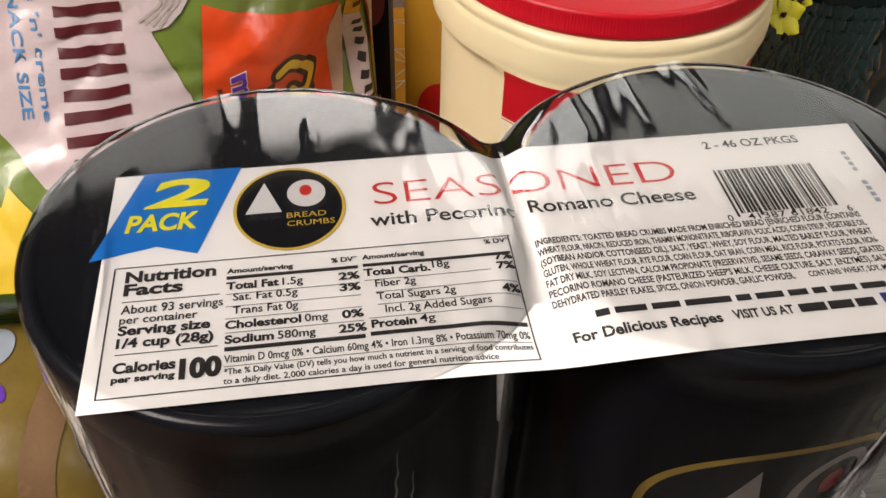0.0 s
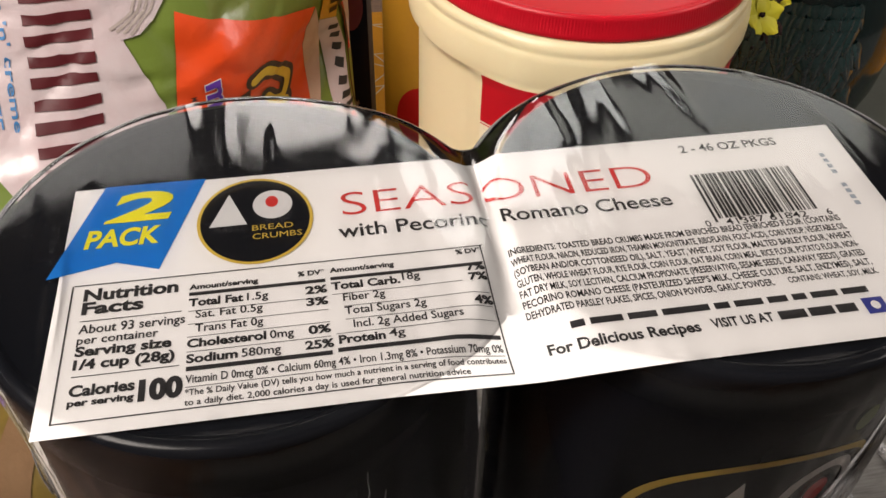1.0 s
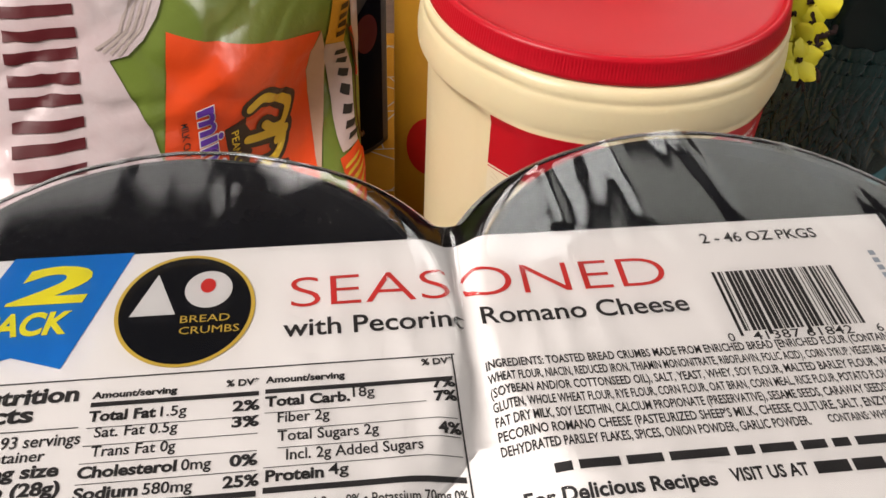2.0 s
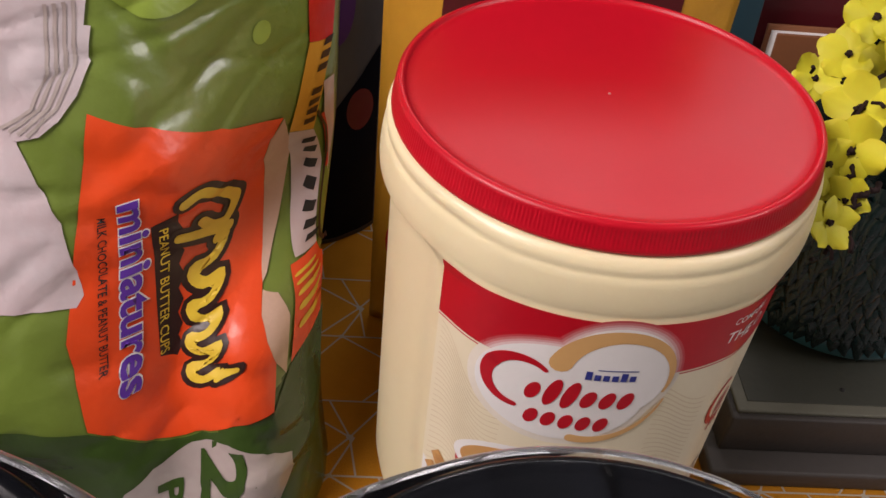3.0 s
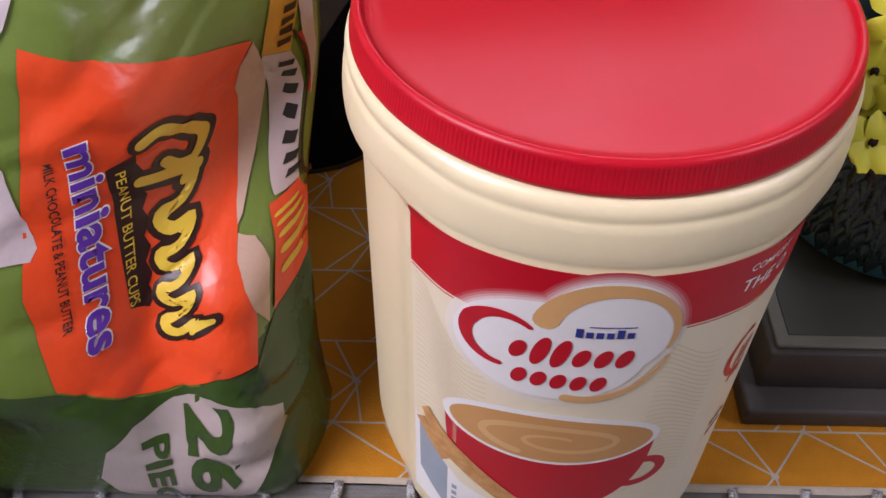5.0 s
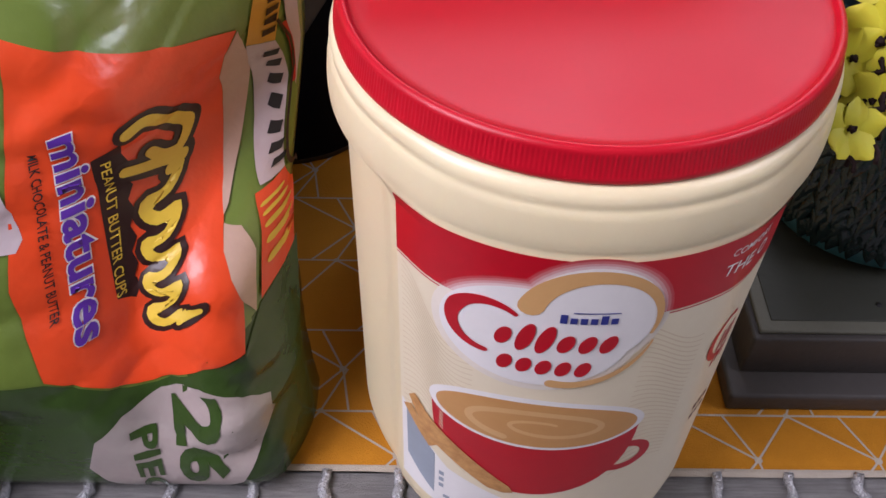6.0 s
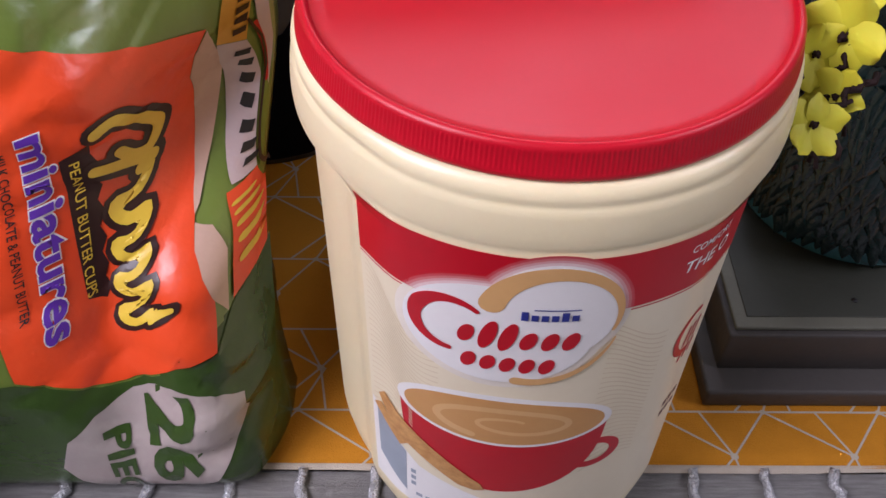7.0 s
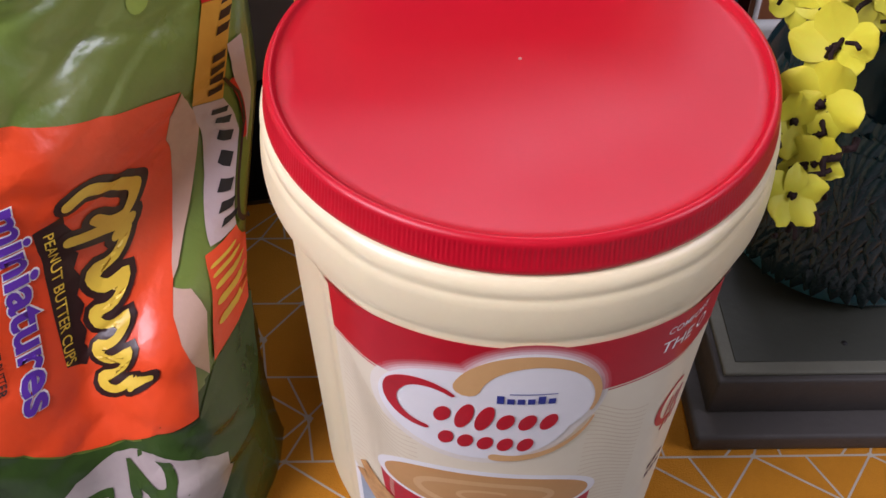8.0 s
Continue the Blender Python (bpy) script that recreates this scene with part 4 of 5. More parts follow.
# long folds drawn from the gathered corner, then a few on the panel: ends, width and depth
FOLDS = ((-0.111, 0.050, -0.152, 0.078, 0.0036, 0.0030), (-0.111, 0.054, -0.141, 0.099, 0.0040, -0.0028), (-0.112, 0.046, -0.148, 0.052, 0.0036, -0.0030), (-0.113, 0.040, -0.140, 0.022, 0.0040, 0.0034), (-0.111, 0.058, -0.122, 0.102, 0.0034, 0.0026), (-0.116, 0.030, -0.170, 0.036, 0.0034, 0.0022), (-0.212, 0.118, -0.168, 0.104, 0.0034, 0.0018), (-0.150, 0.112, -0.136, 0.140, 0.0032, 0.0016), (-0.198, 0.176, -0.160, 0.186, 0.0034, -0.0016), (-0.232, 0.150, -0.205, 0.168, 0.0036, 0.0018), (-0.165, 0.205, -0.132, 0.232, 0.0036, 0.0020))


def folds(x, z):
    y = 0.0
    for x0, z0, x1, z1, w, d in FOLDS:
        dx, dz = x1 - x0, z1 - z0
        n = math.hypot(dx, dz)
        q = ((x - x0) * dx + (z - z0) * dz) / n / n
        if -0.15 < q < 1.1:
            s = ((x - x0) * dz - (z - z0) * dx) / n / w
            y += d * ease((q + 0.15) / 0.25) * ease((1.1 - q) / 0.8) * math.exp(-0.5 * s * s) * (1 + 0.5 * math.tanh(2 * s))
    return y


def bag_front(x, z):
    y = bag_base(x, z) + crease(x, z)
    e = bag_edge(z)
    f = (x - (e - 0.016)) / 0.016
    if f > 0:
        y += 0.02 * (1 - math.sqrt(max(1 - min(f, 1) ** 2, 0)))
    foot = ease((0.115 - z) / 0.05)
    if foot > 0:
        full = -0.061 + 0.006 * math.log(1 + math.exp(min((y + 0.061) / 0.006, 30)))
        y += foot * (full - y)
    y += 0.010 * (max(0.022 - z, 0) / 0.022) ** 2 + folds(x, z)
    return y


def bag_place(u, v, lift):
    """The print, drawn up over the swelling near the foot of the bag."""
    w = ease((u + 0.175) / 0.05) * ease((0.135 - v) / 0.06)
    return bag_skin(u + 0.0065 * w, max(v + 0.0275 * w, 0.001), lift)


def bag_skin(u, v, lift):
    e = 0.0015
    n = Vector((bag_front(u + e, v) - bag_front(u - e, v), -2 * e, bag_front(u, v + e) - bag_front(u, v - e))).normalized()
    return Vector((u, bag_front(u, v), v)) + n * (lift + 0.0002)


candy = thing("candy_bag", (-0.26, 0.0, 0), "large crinkled green foil candy bag with orange and white print", "candy bag")
bm = bmesh.new()
front, back = [], []
NX, NZ = 190, 210
for j in range(NZ + 1):
    z = 0.0004 + 0.37 * j / NZ
    e = bag_edge(z)
    fr, bk = [], []
    for i in range(NX + 1):
        q = i / NX
        x = -0.47 + (e + 0.47) * (1 - (1 - q) ** 1.6)
        fr.append(bm.verts.new((x, bag_front(x, z), z)))
        k = (1 - abs(2 * q - 1) ** 3) * (1 - (z / 0.37) ** 3) * 0.05 + 0.012 * (1 - z / 0.37)
        bk.append(bm.verts.new((x, bag_front(x, z) + 0.004 + k, z)))
    front.append(fr), back.append(bk)
grid_faces(bm, front), grid_faces(bm, back)
for j in range(NZ):
    for i in (0, NX):
        bm.faces.new((front[j][i], front[j + 1][i], back[j + 1][i], back[j][i]))
for i in range(NX):
    for j in (0, NZ):
        bm.faces.new((front[j][i], front[j][i + 1], back[j][i + 1], back[j][i]))
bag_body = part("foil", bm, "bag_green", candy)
# darker green low down at the right corner
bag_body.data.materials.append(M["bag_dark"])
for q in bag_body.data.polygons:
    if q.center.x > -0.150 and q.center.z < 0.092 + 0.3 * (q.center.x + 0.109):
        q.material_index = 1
G = 0.003
part("light_patch", lay(flat([ellipse(-0.172, 0.262, 0.026, 0.030, 40), ellipse(-0.139, 0.214, 0.0035, 0.0048, 16)]), bag_place, 0.0003, G), "bag_light", candy)
orange = [(-0.1985, 0.2055), (-0.165, 0.190), (-0.1302, 0.1745), (-0.1360, 0.165), (-0.1395, 0.155), (-0.1395, 0.143), (-0.1375, 0.130), (-0.1362, 0.115), (-0.1370, 0.100), (-0.1355, 0.085), (-0.1325, 0.072), (-0.1325, 0.0535), (-0.150, 0.060), (-0.1777, 0.0737), (-0.2005, 0.0890), (-0.2075, 0.125), (-0.204, 0.160)]
part("orange_panel", lay(flat([orange]), bag_place, 0.0004, G), "bag_orange", candy, "orange printed panel")
part("beige_crimp", lay(flat([[(-0.1300, 0.1740), (-0.1285, 0.158), (-0.1310, 0.135), (-0.1345, 0.118), (-0.1362, 0.115), (-0.1375, 0.130), (-0.1395, 0.143), (-0.1395, 0.155), (-0.1360, 0.165)], [(-0.1362, 0.112), (-0.1310, 0.104), (-0.1280, 0.085), (-0.1290, 0.062), (-0.1325, 0.072), (-0.1355, 0.085), (-0.1370, 0.100)]]), bag_place, 0.0006, G), "bag_beige", candy, "beige printed wrapper edge")
part("red_strip", lay(flat([[(-0.1225, 0.250), (-0.110, 0.245), (-0.1115, 0.195), (-0.1205, 0.201)]]), bag_place, 0.0006, G), "bag_red", candy)
part("amber_strip", lay(flat([[(-0.1205, 0.2008), (-0.1115, 0.1950), (-0.1150, 0.175), (-0.1185, 0.1585), (-0.1285, 0.1640), (-0.1240, 0.182)]]), bag_place, 0.0006, G), "bag_yellow", candy)
part("white_strip", lay(flat([[(-0.1285, 0.1638), (-0.1185, 0.1583), (-0.1145, 0.140), (-0.1160, 0.1115), (-0.1235, 0.1160), (-0.1275, 0.138), (-0.1300, 0.152)]]), bag_place, 0.0007, G), "bag_white", candy)
part("orange_strip", lay(flat([[(-0.1255, 0.1140), (-0.1160, 0.1113), (-0.1172, 0.066), (-0.1275, 0.0640), (-0.1260, 0.09)]]), bag_place, 0.0007, G), "bag_orange", candy)
bars = [stroke([(-0.1235 + 0.0007 * k, 0.1540 - 0.0056 * k), (-0.1180 + 0.0005 * k, 0.1520 - 0.0056 * k)], 0.0027, round_ends=False) for k in range(7)]
part("side_fold", lay(flat([[(-0.1145, 0.1800), (-0.1106, 0.1780), (-0.1104, 0.1500), (-0.1118, 0.1360), (-0.1138, 0.1480)]]), bag_place, 0.0009, G), "bag_white", candy, "pale folded side print")
part("side_mark", lay(flat([stroke([(-0.1152, 0.1640), (-0.1138, 0.1540), (-0.1132, 0.1440), (-0.1126, 0.1380)], 0.0016, 0.0010)]), bag_place, 0.0013, G), "bag_red", candy)
part("side_crease", lay(flat([stroke([(-0.1172, 0.1680), (-0.1140, 0.1560), (-0.1132, 0.1420), (-0.1142, 0.1300), (-0.1150, 0.1150), (-0.1146, 0.1000)], 0.0009, 0.0007)]), bag_place, 0.0015, G), "brown_print", candy)
part("strip_print", lay(flat(bars), bag_place, 0.0010, G), "ink", candy, "black printed bars")
bars = [stroke([(-0.1225 + 0.0011 * k, 0.1660 + 0.0043 * k), (-0.1180 + 0.0009 * k, 0.1648 + 0.0043 * k)], 0.0026, round_ends=False) for k in range(8) if k != 4]
part("amber_print", lay(flat(bars), bag_place, 0.0010, G), "brown_print", candy)
bars = [stroke([(-0.1235, 0.104 - 0.007 * k), (-0.1190, 0.102 - 0.007 * k)], 0.0030) for k in range(5)]
part("orange_print", lay(flat(bars), bag_place, 0.0010, G), "logo_yellow", candy)
# plain flowing yellow brush emblem with a dark edge
brush = [(-0.1662, 0.1628), (-0.1600, 0.1640), (-0.1540, 0.1580), (-0.1500, 0.1500), (-0.1530, 0.1432), (-0.1580, 0.1450), (-0.1610, 0.1500)]
brush2 = [(-0.1690, 0.1480), (-0.1600, 0.1440), (-0.1520, 0.1395)]
brush3 = [(-0.1590 + 0.0058 * math.sin(2 * math.pi * (i / 9) + 0.6) + 0.00003 * i, 0.1385 - 0.00142 * i + 0.0016 * math.sin(4 * math.pi * i / 9)) for i in range(39)]
brush4 = [(-0.1465, 0.0835), (-0.1510, 0.0850)]


def smooth_line(pts, n=6):
    out = []
    for k in range(len(pts) - 1):
        p0, p1, p2, p3 = (Vector(pts[min(max(k + q, 0), len(pts) - 1)]) for q in (-1, 0, 1, 2))
        for i in range(n):
            f = i / n
            p = 0.5 * (2 * p1 + (p2 - p0) * f + (2 * p0 - 5 * p1 + 4 * p2 - p3) * f * f + (3 * p1 - p0 - 3 * p2 + p3) * f ** 3)
            out.append((p.x, p.y))
    return out + [tuple(pts[-1])]


brushes = [smooth_line(brush), smooth_line(brush2), smooth_line(brush3, 2), brush4]
part("emblem_edge", lay(join(*[flat([stroke(q, 0.0078, 0.0078)]) for q in brushes]), bag_place, 0.0008, G), "brown_print", candy)
part("emblem_brush", lay(join(*[flat([stroke(q, 0.0036, 0.0034)]) for q in brushes]), bag_place, 0.0012, 0.002), "logo_yellow", candy, "yellow brush-stroke emblem")
cup = [(-0.1785, 0.157), (-0.1680, 0.160)] + [(-0.1680 - (0.001 if k % 2 else -0.001), 0.160 - 0.0046 * k) for k in range(1, 13)] + [(-0.1690, 0.101), (-0.1755, 0.104)]
part("dark_cup", lay(flat([cup]), bag_place, 0.0006, G), "brown_print", candy)
part("cup_lettering", lay(turned(words([("PEANUT BUTTER CUPS", 0, 0, 0.0500, 0.0034)], 0.006, 3), -0.1757, 0.1545), bag_place, 0.0010, G), "logo_yellow", candy)
part("purple_lettering_edge", lay(turned(words([("miniatures", 0, 0, 0.0755, 0.0108)], 0.055, 3), -0.1890, 0.1712), bag_place, 0.0008, G), "print_white", candy)
part("purple_lettering", lay(turned(words([("miniatures", 0.0004, 0, 0.0747, 0.0106)], 0.028, 3), -0.1890, 0.1712), bag_place, 0.0012, 0.002), "purple", candy)
part("black_lettering", lay(turned(words([("MILK CHOCOLATE & PEANUT BUTTER", 0, 0, 0.0600, 0.0032)], 0.012, 2), -0.1968, 0.1668), bag_place, 0.0009, G), "ink", candy)
white1 = [(-0.2225, 0.1975), (-0.2086, 0.1688), (-0.2016, 0.1400), (-0.2040, 0.1365), (-0.2287, 0.1405), (-0.2560, 0.1400), (-0.2790, 0.1440), (-0.2964, 0.1645), (-0.3150, 0.2000), (-0.3250, 0.2600), (-0.3250, 0.3300), (-0.2300, 0.3300), (-0.2280, 0.2600)]
part("white_panel", lay(flat([white1]), bag_place, 0.0005, G), "bag_white", candy, "white and pink printed panel")
white2 = [(-0.2240, 0.1985), (-0.2150, 0.1995), (-0.2085, 0.2035), (-0.2020, 0.2115), (-0.1975, 0.2215), (-0.1985, 0.2225), (-0.1975, 0.2330), (-0.2000, 0.2335), (-0.1990, 0.2440), (-0.2015, 0.2445), (-0.2030, 0.2600), (-0.2060, 0.3300), (-0.2300, 0.3300), (-0.2300, 0.2300)]
part("white_crimp", lay(flat([white2]), bag_place, 0.0008, G), "bag_white", candy, "white pleated wrapper end print")
part("crimp_print", lay(flat([stroke([(-0.2190 - 0.003 * k, 0.2000 + 0.001 * k), (-0.2090 - 0.003 * k, 0.2080), (-0.2030 - 0.003 * k, 0.2200), (-0.2035 - 0.003 * k, 0.2420)], 0.0013, round_ends=False) for k in range(4)]), bag_place, 0.0011, G), "bag_round", candy)
blocks = []
for k in range(10):
    z1 = 0.3050 - 0.0168 * k
    x0 = -0.2635 - 0.0004 * k
    if k == 9:
        blocks.append(rect(x0 + 0.003, z1 - 0.010, x0 + 0.014, z1))
        continue
    blocks.append(rect(x0, z1 - 0.0042, x0 + 0.0300, z1)), blocks.append(rect(x0, z1 - 0.0130, x0 + 0.0300, z1 - 0.0088))
for q in blocks:
    part("maroon_bar", lay(flat([q]), bag_place, 0.0011, G), "maroon", candy, "dark maroon printed bar")
part("blue_lettering", lay(turned(words([("cookies 'n' creme", 0, 0, 0.0830, 0.0042), ("SNACK SIZE", 0.0270, -0.0095, 0.0540, 0.0052)], 0.012, 3), -0.2765, 0.2500), bag_place, 0.0009, G), "blue_text", candy)
# darker green from below the orange panel down to the table
part("dark_green_foot", lay(flat([[(-0.33, 0.125), (-0.26, 0.112), (-0.2005, 0.0880), (-0.1777, 0.0727), (-0.150, 0.059), (-0.1325, 0.0525), (-0.1275, 0.0625), (-0.1172, 0.065), (-0.1158, 0.068), (-0.1158, -0.025), (-0.150, -0.025), (-0.185, 0.0015), (-0.33, 0.0015)]]), bag_place, 0.0002, G), "bag_dark", candy, "darker green foot of the bag")
white3 = [(-0.197, 0.030), (-0.190, 0.050), (-0.178, 0.060), (-0.162, 0.067), (-0.146, 0.067), (-0.131, 0.061), (-0.119, 0.052), (-0.118, 0.044), (-0.124, 0.030), (-0.132, 0.016), (-0.146, 0.006), (-0.165, 0.003), (-0.182, 0.008), (-0.192, 0.018)]
part("white_round", lay(flat([white3]), bag_skin, 0.0006, G), "bag_round", candy, "pale printed disc")
part("count_lettering", lay(turned(words([("26", 0, 0, 0.0470, 0.0200), ("PIEC", 0.0130, -0.0190, 0.0450, 0.0105)], 0.035, 3), -0.1570, 0.0640), bag_skin, 0.0010, G), "bag_dark", candy)
amber_star = [(-0.350, 0.150), (-0.318, 0.148), (-0.300, 0.138), (-0.296, 0.146), (-0.284, 0.134), (-0.262, 0.132), (-0.262, 0.112), (-0.300, 0.104), (-0.350, 0.100)]
part("amber_print", lay(flat([amber_star]), bag_place, 0.0006, G), "logo_yellow", candy, "amber printed star")
part("dark_mark", lay(flat([ellipse(-0.282, 0.112, 0.004, 0.006, 16), rect(-0.292, 0.100, -0.288, 0.109)]), bag_place, 0.0010, G), "bag_red", candy)


def can_left(u, v, lift):
    a = math.pi + u / 0.0728
    return Vector((PX0 + (0.0728 + lift) * math.cos(a), PY + (0.0728 + lift) * math.sin(a), v))


pack_part("white_side_print", lay(flat([[(-0.020, 0.03), (-0.020, 0.196), (0.012, 0.196), (0.022, 0.16), (0.030, 0.10), (0.034, 0.03)]]), can_left, 0.0003, 0.005), "print_white", pack, "white printed side panel")


def pillow_bag(x0, x1, y, z1, thick, lean, seed, nx=40, nz=50):
    """A filled upright foil bag, pinched along its top seam; returns the mesh and its front surface."""
    def front(x, z):
        q = (x - x0) / (x1 - x0)
        puff = (1 - abs(2 * q - 1) ** 3.0) * (1 - min(z / z1, 1) ** 4)
        w = 0.0022 * noise.noise(Vector((x * 40, z * 26, seed))) + 0.0009 * noise.noise(Vector((x * 110, z * 80, seed + 3)))
        return y + lean * z - 0.5 * thick * puff + w * min(1, 4 * min(q, 1 - q) + 0.2)
    bm = bmesh.new()
    fs, bs = [], []
    for j in range(nz + 1):
        z = 0.0004 + z1 * j / nz
        xs = [x0 + (x1 - x0) * i / nx for i in range(nx + 1)]
        fs.append([bm.verts.new((x, front(x, z), z)) for x in xs])
        bs.append([bm.verts.new((x, 2 * (y + lean * z) - front(x, z) + 0.002, z)) for x in xs])
    grid_faces(bm, fs), grid_faces(bm, bs)
    for j in range(nz):
        for i in (0, nx):
            bm.faces.new((fs[j][i], fs[j + 1][i], bs[j + 1][i], bs[j][i]))
    for i in range(nx):
        for j in (0, nz):
            bm.faces.new((fs[j][i], fs[j][i + 1], bs[j][i + 1], bs[j][i]))
    return bm, lambda u, v, lift: Vector((u, front(u, v) - lift, v))


# ---- things behind the canister ----
ochre = thing("amber_snack_bag", (0, 0.104, 0), "amber yellow foil snack bag with maroon print, behind the canister", "snack bag")
bm, ochre_place = pillow_bag(-0.0873, 0.082, 0.106, 0.345, 0.024, 0.01, 21.0)
part("foil", bm, "bag_yellow", ochre)
part("maroon_panel", lay(flat([[(-0.058, 0.29), (-0.060, 0.20), (-0.052, 0.17), (0.045, 0.17), (0.052, 0.21), (0.055, 0.29)]]), ochre_place, 0.0006, 0.004), "maroon", ochre, "maroon printed panel")
part("red_print", lay(flat([ellipse(-0.066, 0.066, 0.014, 0.022, 24)]), ochre_place, 0.0006, 0.004), "bag_red", ochre)
grey = thing("dark_grey_snack_bag", (-0.16, 0.2, 0), "dark grey foil snack bag with purple print", "snack bag")
bm, grey_place = pillow_bag(-0.24, -0.085, 0.200, 0.27, 0.07, 0.1, 5.0)
part("foil", bm, "dark_pack", grey)
# dark lower part: the gap's shade put into the colour with the print
part("shaded_panel", lay(flat([[(-0.236, 0.004), (-0.089, 0.004), (-0.089, 0.134), (-0.100, 0.118), (-0.122, 0.090), (-0.236, 0.050)]]), grey_place, 0.0005, 0.004), "black_can", grey, "black lower panel, dark print and shade in one colour")
part("purple_print", lay(flat([ellipse(-0.1155, 0.165, 0.011, 0.026, 28)]), grey_place, 0.0006, 0.004), "deep_purple", grey, "deep purple printed drop")
part("red_print", lay(flat([ellipse(-0.100, 0.095, 0.008, 0.014, 20)]), grey_place, 0.0006, 0.004), "maroon", grey)

tray = thing("white_tray", (0.26, 0.32, 0), "white enamel tray with a raised rim", "tray")
part("base", box(0.10, 0.46, 0.235, 0.40, 0.0, 0.008, 0.002), "tray_white", tray)
for b in ((0.10, 0.46, 0.225, 0.235), (0.10, 0.46, 0.40, 0.41)):
    part("rim", box(b[0], b[1], b[2], b[3], 0.0, 0.088, 0.003), "tray_white", tray)


def book(x0, x1, y0, y1, z0, z1, mat, lean, label):
    b = thing("book", ((x0 + x1) / 2, (y0 + y1) / 2, z0), label, "book", "books on the tray")
    m = Matrix.Translation((0, y0, z0)) @ Matrix.Rotation(radians(lean), 4, "X") @ Matrix.Translation((0, -y0, -z0))
    part("cover", box(x0, x1, y0, y0 + 0.003, z0, z1, 0.001, m), mat, b)
    part("page_block", box(x0 + 0.003, x1 - 0.003, y0 + 0.003, y1 - 0.003, z0 + 0.002, z1 - 0.004, 0.0005, m), "paper", b)
    part("cover", box(x0, x1, y1 - 0.003, y1, z0, z1, 0.001, m), mat, b)
    return b


book(0.112, 0.170, 0.262, 0.285, 0.0085, 0.24, "teal_cover", -8, "dark teal hardback book standing on the tray")
book(0.186, 0.30, 0.262, 0.285, 0.0085, 0.125, "rust_cover", -8, "rust brown book standing on the tray")
book(0.178, 0.32, 0.300, 0.325, 0.0085, 0.22, "maroon", -8, "dark maroon book standing on the tray")

# ---- box, vase and flowers ----
stand = thing("painted_box", (0.22, 0.11, 0), "grey painted wooden box with worn pale edges and stepped base", "wooden box")
BX0, BX1, BY0, BY1 = 0.1115, 0.335, 0.0085, 0.20
part("plinth", box(0.1005, 0.346, -0.0095, 0.212, 0.0, 0.0125, 0.0022), "box_grey", stand)
part("body", box(BX0 - 0.0035, BX1 + 0.0035, BY0 - 0.0035, BY1 + 0.0035, 0.0125, 0.0405, 0.0015), "box_grey", stand)
part("worn_edge", box(BX0 - 0.0005, BX1 + 0.0005, BY0 - 0.0005, BY1 + 0.0005, 0.0405, 0.0432, 0.001), "box_edge", stand, "worn pale edge")
part("top_panel", box(BX0 + 0.006, BX1 - 0.006, BY0 + 0.006, BY1 - 0.006, 0.0425, 0.0437, 0.0004), "box_top", stand)
part("knot", lathe([(0.0016, 0.0437), (0.0012, 0.0442), (0.0004, 0.0443)], 8, at=(0.1735, 0.0248)), "ink", stand, "small dark chip")

VX, VY, VZ = 0.192, 0.106, 0.0441
vase = thing("glass_vase", (VX, VY, VZ), "dark teal glass vase moulded with overlapping leaf scales", "vase")
vp = [(0.01, 0.0), (0.048, 0.0), (0.053, 0.003), (0.055, 0.008), (0.0555, 0.012), (0.060, 0.022), (0.065, 0.04), (0.0675, 0.06), (0.067, 0.08), (0.063, 0.10), (0.056, 0.12), (0.047, 0.138), (0.041, 0.15), (0.040, 0.158), (0.044, 0.166), (0.0415, 0.166), (0.0375, 0.158), (0.038, 0.15), (0.044, 0.137), (0.053, 0.119), (0.060, 0.10), (0.0635, 0.08), (0.064, 0.06), (0.061, 0.04), (0.056, 0.022), (0.050, 0.014), (0.02, 0.012)]
part("glass", lathe([(r, VZ + z) for r, z in vp], 72, at=(VX, VY)), "vase_glass", vase)
part("foot_ring", lathe([(0.050, VZ + 0.0005), (0.0590, VZ + 0.0005), (0.0615, VZ + 0.003), (0.0618, VZ + 0.008), (0.0608, VZ + 0.0125), (0.0580, VZ + 0.0155), (0.0560, VZ + 0.0165)], 72, at=(VX, VY), caps=False), "vase_foot", vase, "paler teal glass foot")
scale_rng = random.Random(8)


def vase_r(z):
    for (r0, z0), (r1, z1) in zip(vp[4:13], vp[5:14]):
        if z0 <= z <= z1:
            return r0 + (r1 - r0) * (z - z0) / (z1 - z0)
    return 0.05


def leaf_scale(w, h, t):
    """One raised pointed scale, bent to stand off the glass at its tip."""
    bm = bmesh.new()
    rows = []
    for j in range(5):
        q = j / 4
        ww = w * (math.sin(math.pi * (0.18 + 0.74 * q)) ** 0.8)
        rows.append([bm.verts.new((ww * (i / 4 - 0.5), -t * (1 - (2 * i / 4 - 1) ** 2) * (0.3 + q) - 0.0002, -h * q + 0.0002)) for i in range(5)])
    grid_faces(bm, rows)
    me = to_mesh(bm, "scale")
    me.materials.append(M["vase_scale"])
    return me


